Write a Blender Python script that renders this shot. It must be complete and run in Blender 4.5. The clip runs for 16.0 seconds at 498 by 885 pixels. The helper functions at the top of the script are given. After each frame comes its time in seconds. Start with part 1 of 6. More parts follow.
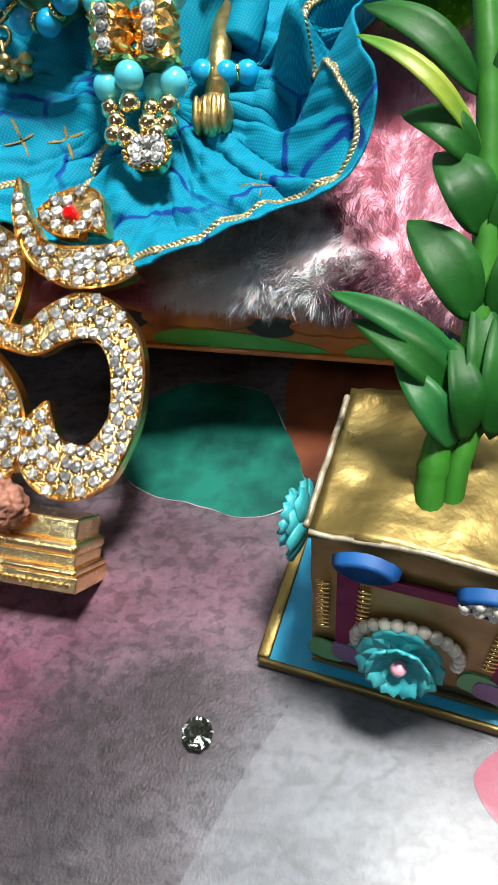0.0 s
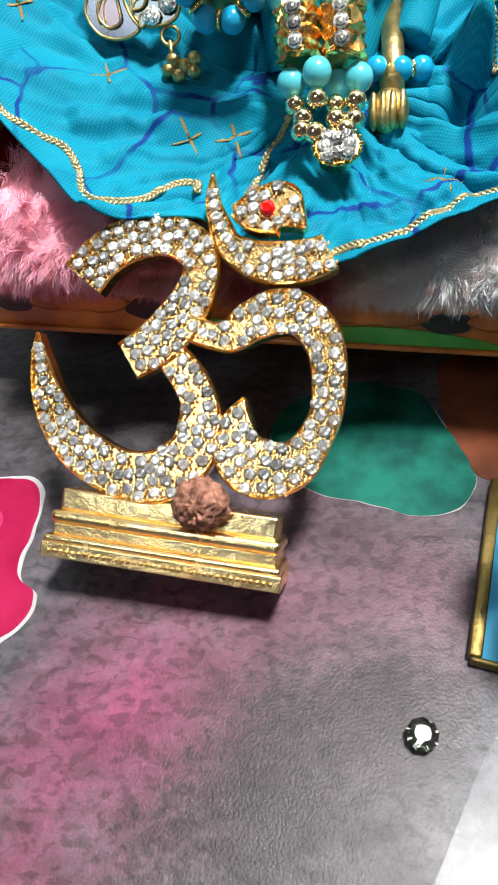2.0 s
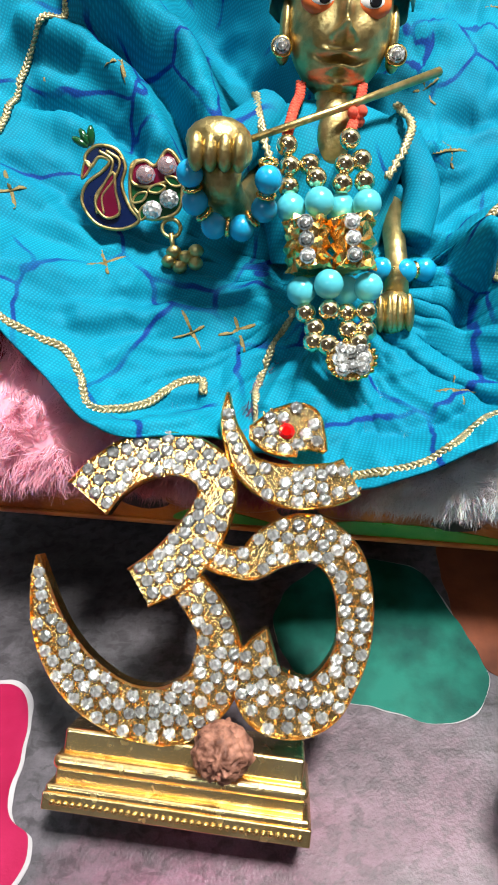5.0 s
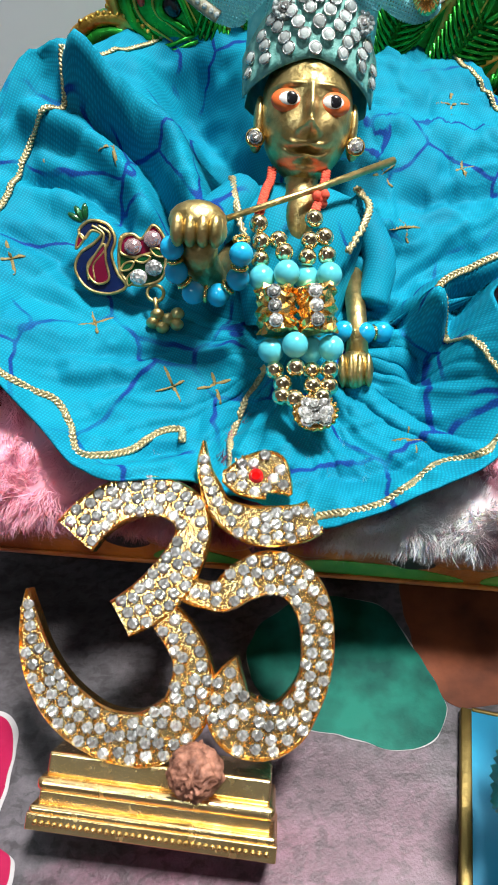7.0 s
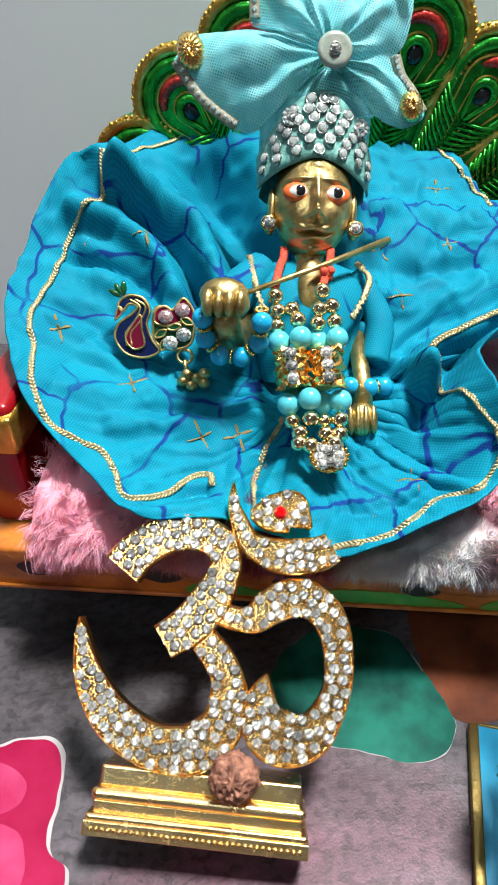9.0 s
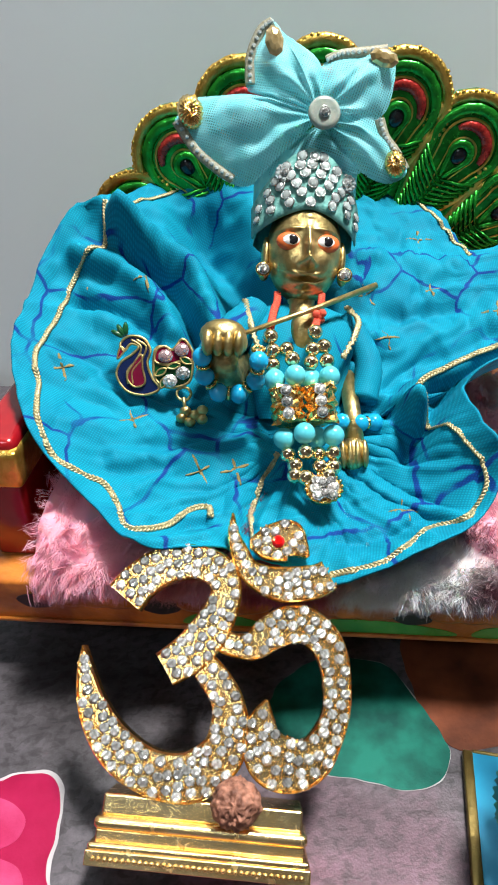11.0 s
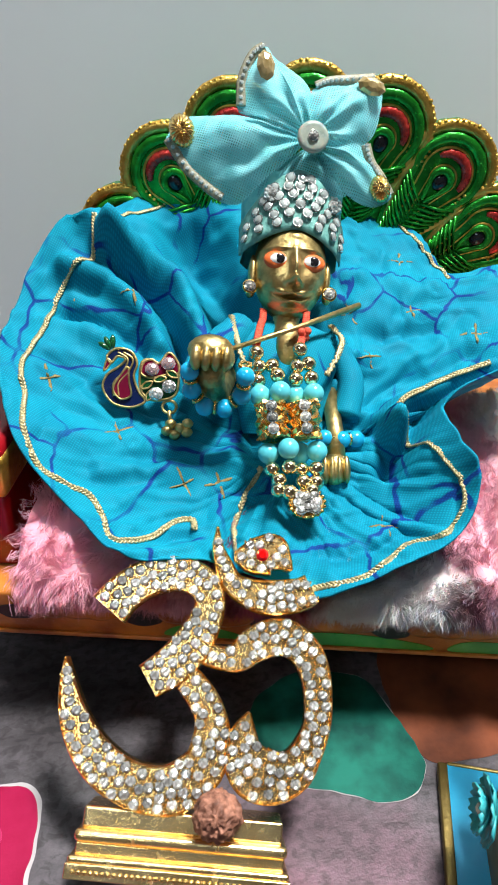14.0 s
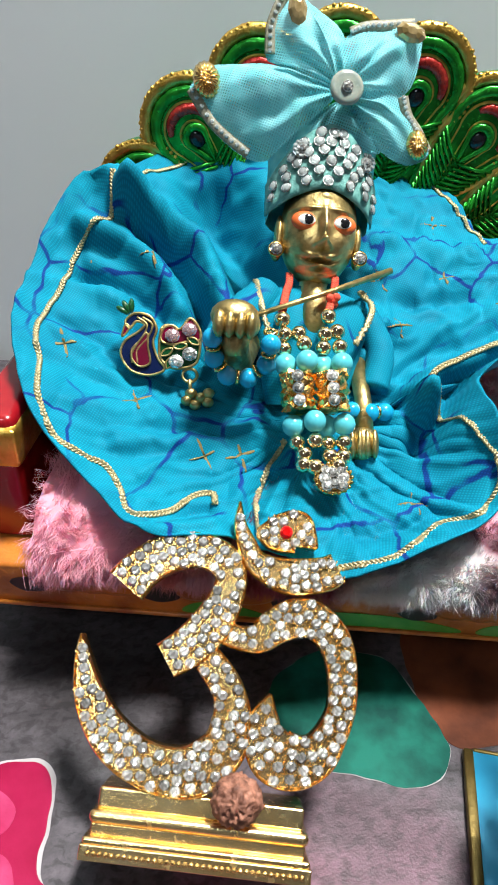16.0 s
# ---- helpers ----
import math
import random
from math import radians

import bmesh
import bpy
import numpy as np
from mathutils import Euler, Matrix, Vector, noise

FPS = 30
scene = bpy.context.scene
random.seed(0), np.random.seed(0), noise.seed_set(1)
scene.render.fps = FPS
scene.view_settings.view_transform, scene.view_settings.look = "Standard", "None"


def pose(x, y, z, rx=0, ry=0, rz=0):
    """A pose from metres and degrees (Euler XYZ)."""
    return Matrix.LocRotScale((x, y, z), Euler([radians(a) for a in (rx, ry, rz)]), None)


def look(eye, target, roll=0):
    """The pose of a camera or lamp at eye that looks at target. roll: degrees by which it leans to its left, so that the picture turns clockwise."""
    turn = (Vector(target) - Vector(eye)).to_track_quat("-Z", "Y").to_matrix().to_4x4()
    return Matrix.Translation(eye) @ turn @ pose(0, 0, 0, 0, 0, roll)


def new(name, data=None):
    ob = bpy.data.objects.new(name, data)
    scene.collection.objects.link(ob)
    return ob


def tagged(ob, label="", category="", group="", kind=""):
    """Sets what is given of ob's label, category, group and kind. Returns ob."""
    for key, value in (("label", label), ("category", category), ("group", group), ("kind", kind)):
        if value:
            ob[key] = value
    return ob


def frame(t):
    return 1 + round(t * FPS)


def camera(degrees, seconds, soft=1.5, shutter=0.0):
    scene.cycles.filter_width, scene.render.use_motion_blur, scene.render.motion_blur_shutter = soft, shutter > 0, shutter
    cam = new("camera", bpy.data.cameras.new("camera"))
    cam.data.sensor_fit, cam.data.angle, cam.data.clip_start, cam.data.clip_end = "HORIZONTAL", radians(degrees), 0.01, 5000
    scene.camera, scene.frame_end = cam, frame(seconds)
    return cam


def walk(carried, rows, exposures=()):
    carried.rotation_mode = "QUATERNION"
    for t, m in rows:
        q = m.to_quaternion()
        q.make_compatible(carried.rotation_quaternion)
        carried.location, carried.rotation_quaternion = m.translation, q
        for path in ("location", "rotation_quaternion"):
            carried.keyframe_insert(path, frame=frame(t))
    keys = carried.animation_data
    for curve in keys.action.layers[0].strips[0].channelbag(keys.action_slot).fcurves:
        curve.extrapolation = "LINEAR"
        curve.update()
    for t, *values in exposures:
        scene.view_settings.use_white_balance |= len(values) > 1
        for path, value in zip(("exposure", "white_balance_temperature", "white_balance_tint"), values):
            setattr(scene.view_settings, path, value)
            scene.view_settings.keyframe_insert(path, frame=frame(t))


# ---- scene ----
cam = camera(41.1, 16.0, soft=1.8)
METRES, EYE, TILT, LEAN, TURN = 0.18, 0.138, -50.0, 5.0, 0.0
ROWS = [
    (0.0, 0.0, 0.0, 0.0, 0.0, 0.0, -0.0),
    (0.5, -0.0375, -0.0145, -0.0105, 0.59, 0.24, -0.21),
    (1.0, -0.0839, -0.007, -0.0186, 1.12, 0.36, -0.46),
    (1.5, -0.1315, -0.009, -0.0257, 1.49, 0.96, -0.17),
    (2.0, -0.2329, 0.0102, -0.0163, 0.52, 0.93, 0.4),
    (2.5, -0.3234, 0.0477, 0.0171, -0.45, 0.64, 0.21),
    (3.0, -0.3376, 0.0884, 0.0369, -1.64, -0.54, 1.34),
    (3.5, -0.3235, 0.0943, 0.0921, -0.82, -0.68, 2.23),
    (4.0, -0.3215, 0.1002, 0.1439, -1.96, 0.34, 1.86),
    (4.5, -0.3254, 0.0765, 0.1857, -3.8, 2.51, 1.68),
    (7.0, -0.32, -0.0451, 0.1922, -6.29, 8.52, 1.27),
    (7.5, -0.3159, -0.0497, 0.1954, -6.21, 9.22, 1.7),
    (8.0, -0.3142, -0.0715, 0.2011, -5.62, 10.03, 2.19),
    (8.5, -0.3597, -0.1339, 0.1844, -6.09, 11.76, 1.97),
    (9.0, -0.3742, -0.1642, 0.1536, -6.33, 13.3, 2.4),
    (11.5, -0.4096, -0.2014, 0.1225, -8.27, 17.71, 2.94),
    (12.0, -0.4092, -0.2065, 0.1232, -8.66, 17.92, 3.02),
    (12.5, -0.412, -0.2125, 0.1189, -9.09, 18.23, 3.09),
    (13.0, -0.425, -0.2163, 0.1144, -9.8, 18.37, 2.89),
    (13.5, -0.4316, -0.2135, 0.1178, -10.22, 18.4, 2.64),
    (14.0, -0.4322, -0.2104, 0.1214, -10.56, 18.19, 2.6),
    (14.5, -0.4343, -0.2053, 0.1242, -10.78, 17.94, 2.39),
    (15.0, -0.4303, -0.1832, 0.1382, -10.98, 16.76, 2.41),
    (15.5, -0.437, -0.1708, 0.1411, -10.28, 16.16, 1.7),
    (16.0, -0.4396, -0.1585, 0.139, -9.73, 15.72, 1.38),
]
walk(cam, [(t, pose(0, 0, EYE, TILT, LEAN, TURN) @ pose(METRES * x, METRES * y, METRES * z, 90 + pitch, roll, yaw)) for t, x, y, z, yaw, pitch, roll in ROWS],
     exposures=[(0.0, 0.0), (16.0, 0.0)])

# ---- light: one square ceiling panel above and to the right, an added fill, wall bounce ----
world = bpy.data.worlds.new("room_air")
scene.world = world
world.use_nodes = True
world.node_tree.nodes["Background"].inputs[0].default_value = (0.8, 0.85, 0.9, 1)
world.node_tree.nodes["Background"].inputs[1].default_value = 0.035


def area_lamp(name, eye, target, size, watts, colour):
    data = bpy.data.lights.new(name, "AREA")
    data.shape, data.size, data.energy, data.color = "SQUARE", size, watts, colour
    ob = new(name, data)
    ob.matrix_world = look(eye, target)
    return ob


area_lamp("ceiling_lamp_light", (0.27, 0.14, 1.42), (0.0, 0.16, 0.06), 0.22, 47, (1.0, 0.97, 0.93))
# added fill with no lamp behind it, lifts the face and the wall
area_lamp("front_fill_light", (-0.7, -0.9, 1.5), (-0.1, 0.3, 0.2), 0.35, 4.8, (0.76, 0.9, 1.0))

# ---- helpers of the build; all lengths below are centimetres ----
CM = 0.01
rng = random.Random(7)


def V(*a):
    return Vector(a)


def thing(name, at, label, category, group="", kind=""):
    ob = new(name)
    ob.empty_display_size = 0.01
    ob.location = Vector(at) * CM
    return tagged(ob, label, category, group, kind)


def origin(ob):
    p = Vector(ob.location) / CM
    return p + origin(ob.parent) if ob.parent else p


def part(name, bm, material, parent=None, label="", smooth=True):
    """Link a bmesh, built at its true place in cm, as one mesh under parent."""
    base = origin(parent) if parent else Vector((0, 0, 0))
    for v in bm.verts:
        v.co = (v.co - base) * CM
    me = bpy.data.meshes.new(name)
    for f in bm.faces:
        f.smooth = smooth
    bmesh.ops.recalc_face_normals(bm, faces=bm.faces)
    bm.to_mesh(me)
    bm.free()
    for m in material if isinstance(material, (list, tuple)) else [material]:
        me.materials.append(m)
    ob = new(name, me)
    ob.parent = parent
    if label:
        ob["label"] = label
    return ob


def shared(name, bm, material, smooth=True):
    """A mesh in cm round its own origin, for many like pieces."""
    for v in bm.verts:
        v.co *= CM
    for f in bm.faces:
        f.smooth = smooth
    bmesh.ops.recalc_face_normals(bm, faces=bm.faces)
    me = bpy.data.meshes.new(name)
    bm.to_mesh(me)
    bm.free()
    me.materials.append(material)
    return me


def piece(name, me, parent, m, label=""):
    """An object on a shared mesh at the pose m (cm, world) under parent."""
    ob = new(name, me)
    ob.parent = parent
    loc = (m.translation - origin(parent)) * CM
    ob.matrix_basis = Matrix.Translation(loc) @ m.to_3x3().to_4x4()
    if label:
        ob["label"] = label
    return ob


def frame_of(o, x, z):
    """A pose with origin o, x axis along x and z axis near z."""
    x = Vector(x).normalized()
    z = Vector(z)
    z = (z - x * z.dot(x)).normalized()
    y = z.cross(x)
    return Matrix.Translation(o) @ Matrix((x, y, z)).transposed().to_4x4()


def spline(pts, n=8, closed=False):
    """Catmull-Rom through points of any dimension."""
    p = np.array(pts, float)
    k = len(p)
    out = []
    for i in range(k if closed else k - 1):
        if closed:
            a, b, c, d = p[(i - 1) % k], p[i], p[(i + 1) % k], p[(i + 2) % k]
        else:
            a, b, c, d = p[max(i - 1, 0)], p[i], p[i + 1], p[min(i + 2, k - 1)]
        for s in range(n):
            t = s / n
            out.append(0.5 * ((2 * b) + (c - a) * t + (2 * a - 5 * b + 4 * c - d) * t * t + (3 * b - a - 3 * c + d) * t ** 3))
    if not closed:
        out.append(p[-1])
    return np.array(out)


def tube(bm, path, radius, sides=8, flat=1.0, twist=0.0, up=(0, 0, 1)):
    """A round or flattened tube along a path; radius is a number or one for each point."""
    pts = [Vector(q) for q in path]
    rings = []
    for i, q in enumerate(pts):
        d = (pts[min(i + 1, len(pts) - 1)] - pts[max(i - 1, 0)]).normalized()
        u = Vector(up)
        s = d.cross(u)
        s = s.normalized() if s.length > 1e-4 else d.orthogonal().normalized()
        w = s.cross(d)
        r = radius[i] if hasattr(radius, "__len__") else radius
        ring = []
        for k in range(sides):
            a = 2 * math.pi * k / sides + twist * i
            ring.append(bm.verts.new(q + s * (r * math.cos(a)) + w * (r * flat * math.sin(a))))
        rings.append(ring)
    for a, b in zip(rings, rings[1:]):
        for k in range(sides):
            bm.faces.new((a[k], a[(k + 1) % sides], b[(k + 1) % sides], b[k]))
    bm.faces.new(rings[0][::-1])
    bm.faces.new(rings[-1])
    return bm


def ball(bm, centre, r, seg=12, rings=8, m=None):
    r = (r, r, r) if isinstance(r, (int, float)) else r
    mm = Matrix.Translation(centre) @ (m.to_4x4() if m else Matrix()) @ Matrix.Diagonal((*r, 1))
    return bmesh.ops.create_uvsphere(bm, u_segments=seg, v_segments=rings, radius=1, matrix=mm)["verts"]


def block(bm, lo, hi, m=None, bevel=0.0, seg=2):
    c = [(a + b) / 2 for a, b in zip(lo, hi)]
    s = [b - a for a, b in zip(lo, hi)]
    vs = bmesh.ops.create_cube(bm, size=1, matrix=(m or Matrix()) @ Matrix.Translation(c) @ Matrix.Diagonal((*s, 1)))["verts"]
    if bevel:
        es = list({e for v in vs for e in v.link_edges})
        bmesh.ops.bevel(bm, geom=es, offset=bevel, segments=seg, affect="EDGES", profile=0.5)
    return bm


def slab(bm, outline, z0, z1, m, inset=0.0, lift=0.0):
    """A plate with a 2D outline between two heights; inset and lift round its front edge."""
    n = len(outline)
    lo = [bm.verts.new(m @ V(x, y, z0)) for x, y in outline]
    hi = [bm.verts.new(m @ V(x, y, z1)) for x, y in outline]
    for i in range(n):
        j = (i + 1) % n
        bm.faces.new((lo[i], lo[j], hi[j], hi[i]))
    bm.faces.new(lo[::-1])
    if inset:
        c = np.mean(np.array(outline), axis=0)
        top = []
        for (x, y) in outline:
            d = np.array([c[0] - x, c[1] - y])
            d = d / max(np.hypot(*d), 1e-6) * inset
            top.append(bm.verts.new(m @ V(x + d[0], y + d[1], z1 + lift)))
        for i in range(n):
            j = (i + 1) % n
            bm.faces.new((hi[i], hi[j], top[j], top[i]))
        hi = top
    bm.faces.new(hi)
    return bm


def lathe(bm, profile, m=None, seg=16):
    """Turn (radius, height) round z."""
    m = m or Matrix()
    rings = []
    for r, z in profile:
        rings.append([bm.verts.new(m @ V(r * math.cos(2 * math.pi * k / seg), r * math.sin(2 * math.pi * k / seg), z)) for k in range(seg)])
    for a, b in zip(rings, rings[1:]):
        for k in range(seg):
            bm.faces.new((a[k], a[(k + 1) % seg], b[(k + 1) % seg], b[k]))
    bm.faces.new(rings[0][::-1])
    bm.faces.new(rings[-1])
    return bm


# ---- materials ----
def mat(name, colour, rough=0.5, metal=0.0, colour2=None, scale=100.0, bump=0.0, bscale=400.0, coat=0.0, spread=(0.35, 0.65), sheen=0.0, random_tint=0.0, subsurface=0.0, alpha=1.0):
    """A principled surface with colour mottling at one scale and relief at a finer one; scales are cycles a metre."""
    m = bpy.data.materials.new(name)
    m.use_nodes = True
    nt = m.node_tree
    N, L = nt.nodes, nt.links
    p = N["Principled BSDF"]
    tc = N.new("ShaderNodeTexCoord")
    p.inputs["Roughness"].default_value = rough
    p.inputs["Metallic"].default_value = metal
    p.inputs["Coat Weight"].default_value = coat
    p.inputs["Coat Roughness"].default_value = 0.08
    p.inputs["Sheen Weight"].default_value = sheen
    p.inputs["Subsurface Weight"].default_value = subsurface
    p.inputs["Subsurface Scale"].default_value = 0.002
    p.inputs["Alpha"].default_value = alpha
    n1 = N.new("ShaderNodeTexNoise")
    n1.inputs["Scale"].default_value = scale
    n1.inputs["Detail"].default_value = 6
    L.new(tc.outputs["Object"], n1.inputs["Vector"])
    ramp = N.new("ShaderNodeValToRGB")
    ramp.color_ramp.elements[0].position, ramp.color_ramp.elements[1].position = spread
    ramp.color_ramp.elements[0].color = (*colour, 1)
    ramp.color_ramp.elements[1].color = (*(colour2 or [c * 0.8 for c in colour]), 1)
    L.new(n1.outputs["Fac"], ramp.inputs["Fac"])
    out = ramp.outputs["Color"]
    if random_tint:
        oi = N.new("ShaderNodeObjectInfo")
        hsv = N.new("ShaderNodeHueSaturation")
        mr = N.new("ShaderNodeMapRange")
        mr.inputs["To Min"].default_value = 1 - random_tint
        mr.inputs["To Max"].default_value = 1 + random_tint
        L.new(oi.outputs["Random"], mr.inputs["Value"])
        L.new(mr.outputs["Result"], hsv.inputs["Value"])
        L.new(out, hsv.inputs["Color"])
        out = hsv.outputs["Color"]
    L.new(out, p.inputs["Base Color"])
    # wear in the gloss
    mr2 = N.new("ShaderNodeMapRange")
    mr2.inputs["To Min"].default_value, mr2.inputs["To Max"].default_value = rough * 0.8, min(1, rough * 1.25)
    n3 = N.new("ShaderNodeTexNoise")
    n3.inputs["Scale"].default_value = scale * 3.1
    L.new(tc.outputs["Object"], n3.inputs["Vector"])
    L.new(n3.outputs["Fac"], mr2.inputs["Value"])
    L.new(mr2.outputs["Result"], p.inputs["Roughness"])
    if bump:
        n2 = N.new("ShaderNodeTexNoise")
        n2.inputs["Scale"].default_value = bscale
        n2.inputs["Detail"].default_value = 4
        L.new(tc.outputs["Object"], n2.inputs["Vector"])
        b = N.new("ShaderNodeBump")
        b.inputs["Strength"].default_value = bump
        b.inputs["Distance"].default_value = 0.3 / bscale
        L.new(n2.outputs["Fac"], b.inputs["Height"])
        L.new(b.outputs["Normal"], p.inputs["Normal"])
    return m


GOLD = mat("polished_gold", (1.0, 0.74, 0.32), 0.11, 1.0, (0.9, 0.52, 0.12), 250, 0.12, 500)
BRASS = mat("aged_brass", (0.68, 0.51, 0.22), 0.4, 1.0, (0.36, 0.27, 0.1), 220, 0.5, 600)
OM_GOLD = mat("gold_plate", (1.0, 0.74, 0.34), 0.24, 1.0, (0.95, 0.55, 0.16), 300, 0.4, 900)
PED_GOLD = mat("smooth_polished_gold", (1.0, 0.77, 0.4), 0.25, 1.0, (0.98, 0.66, 0.27), 120, 0.16, 260)
BEAD_GOLD = mat("pale_gold_bead", (1.0, 0.84, 0.55), 0.16, 1.0, (0.95, 0.74, 0.4), 250)
PALE_GOLD = mat("pale_gold_cord", (0.29, 0.24, 0.11), 0.4, 0.6, (0.54, 0.47, 0.28), 1500, 0.6, 2500)
STONE = mat("clear_rhinestone", (0.9, 0.9, 0.87), 0.1, 0.7, (0.36, 0.37, 0.35), 800, coat=0.6, random_tint=0.42)


def facet(m, scale, strength):
    """Many small facets in the relief of a cut stone."""
    N, L = m.node_tree.nodes, m.node_tree.links
    tc = next(n for n in N if n.type == "TEX_COORD")
    v = N.new("ShaderNodeTexVoronoi")
    v.inputs["Scale"].default_value = scale
    L.new(tc.outputs["Object"], v.inputs["Vector"])
    bp = N.new("ShaderNodeBump")
    bp.inputs["Strength"].default_value = strength
    bp.inputs["Distance"].default_value = 0.6 / scale
    L.new(v.outputs["Distance"], bp.inputs["Height"])
    L.new(bp.outputs["Normal"], N["Principled BSDF"].inputs["Normal"])


facet(STONE, 950, 0.9)
RED_STONE = mat("red_stone", (0.7, 0.01, 0.01), 0.1, 0.0, (0.5, 0.0, 0.0), 300, coat=0.6)
PINK_STONE = mat("pink_stone", (0.95, 0.72, 0.74), 0.06, 0.75, (0.8, 0.5, 0.54), 600)
RUDRAKSHA = mat("rudraksha_seed", (0.1, 0.035, 0.02), 0.7, 0.0, (0.38, 0.17, 0.11), 380, 1.0, 700)
TURQ = mat("light_turquoise_bead", (0.065, 0.46, 0.55), 0.24, 0.0, (0.1, 0.53, 0.61), 150, coat=0.3)
BLUE_BEAD = mat("sky_blue_bead", (0.005, 0.29, 0.55), 0.2, 0.0, (0.01, 0.35, 0.62), 150, coat=0.3)
ORANGE = mat("orange_thread", (0.5, 0.045, 0.022), 0.85, 0.0, (0.66, 0.1, 0.05), 900, 0.8, 2500)
WHITE = mat("white_enamel", (0.8, 0.8, 0.78), 0.3)
BLACK = mat("black_enamel", (0.01, 0.01, 0.012), 0.15)
EYE_ORANGE = mat("orange_paint", (0.75, 0.15, 0.03), 0.4)
WALL = mat("painted_wall", (0.87, 0.95, 0.98), 0.75, 0.0, (0.84, 0.93, 0.97), 8, 0.015, 300)
FOIL = mat("crumpled_gold_foil", (0.29, 0.22, 0.075), 0.4, 0.8, (0.16, 0.11, 0.03), 70, 0.3, 200)
CARD_EDGE = mat("pale_card_edge", (0.16, 0.13, 0.07), 0.5, 0.3, (0.42, 0.38, 0.28), 400, 0.3, 900)
BLUE_CARD = mat("cyan_card", (0.012, 0.36, 0.6), 0.5, 0.0, (0.01, 0.29, 0.52), 90)
PURPLE = mat("purple_card", (0.17, 0.006, 0.06), 0.85, 0.0, (0.22, 0.015, 0.085), 150)
VIOLET = mat("violet_card", (0.22, 0.13, 0.3), 0.45)
GREEN_CARD = mat("green_card", (0.12, 0.4, 0.16), 0.45)
OCHRE = mat("ochre_card", (0.36, 0.23, 0.07), 0.42, 0.45, (0.24, 0.13, 0.035), 120)
TEAL_PETAL = mat("teal_translucent_petal", (0.03, 0.33, 0.37), 0.4, 0.0, (0.06, 0.42, 0.45), 200, subsurface=0.2)
PINK_BEAD = mat("pink_bead", (0.8, 0.4, 0.5), 0.35)
PEARL = mat("pearl_white", (0.74, 0.72, 0.62), 0.2, 0.1, coat=0.5)
BLUE_PETAL = mat("deep_blue_petal", (0.0, 0.05, 0.2), 0.6, 0.0, (0.0, 0.085, 0.28), 120)
LEAF = mat("glossy_green_leaf", (0.004, 0.055, 0.006), 0.5, 0.0, (0.01, 0.09, 0.009), 90, 0.2, 500)
LEAF_LIGHT = mat("fresh_green_leaf", (0.009, 0.09, 0.02), 0.48, 0.0, (0.016, 0.13, 0.025), 90, 0.2, 500)
LEAF_PALE = mat("pale_yellow_green_leaf", (0.24, 0.32, 0.03), 0.4, 0.0, (0.06, 0.2, 0.02), 60, 0.2, 500)
STEM = mat("green_stem", (0.015, 0.11, 0.01), 0.45, 0.0, (0.045, 0.2, 0.02), 90, 0.2, 300)
RED_PAINT = mat("glossy_red_paint", (0.35, 0.01, 0.012), 0.22, 0.0, (0.25, 0.005, 0.01), 60, 0.1, 300, coat=0.5)
WOOD_PAINT = mat("orange_brown_lacquer", (0.6, 0.2, 0.03), 0.32, 0.0, (0.3, 0.075, 0.015), 60, 0.4, 250, coat=0.2, spread=(0.4, 0.6))
HOLE = mat("black_oval_paint", (0.012, 0.012, 0.012), 0.4, 0.0, (0.03, 0.02, 0.02), 300)
GREEN_PAINT = mat("green_lacquer_streak", (0.05, 0.3, 0.03), 0.3, 0.0, (0.12, 0.4, 0.05), 120, 0.2, 250, coat=0.4)
FOILGREEN = mat("metallic_green_foil", (0.03, 0.42, 0.04), 0.25, 0.7, (0.012, 0.22, 0.02), 200, 0.5, 420)
FOILRED = mat("metallic_red_foil", (0.72, 0.07, 0.05), 0.27, 0.6, (0.42, 0.02, 0.02), 200, 0.4, 350)
FOILGOLD = mat("embossed_gold_foil", (0.85, 0.55, 0.12), 0.3, 0.9, (0.6, 0.33, 0.05), 200, 0.8, 650)
ENAMEL_NAVY = mat("navy_enamel", (0.004, 0.012, 0.06), 0.12, 0.0, coat=0.6)
ENAMEL_RED = mat("wine_enamel", (0.14, 0.004, 0.025), 0.12, 0.0, coat=0.6)
ENAMEL_GREEN = mat("green_enamel", (0.006, 0.07, 0.02), 0.12, 0.0, coat=0.6)


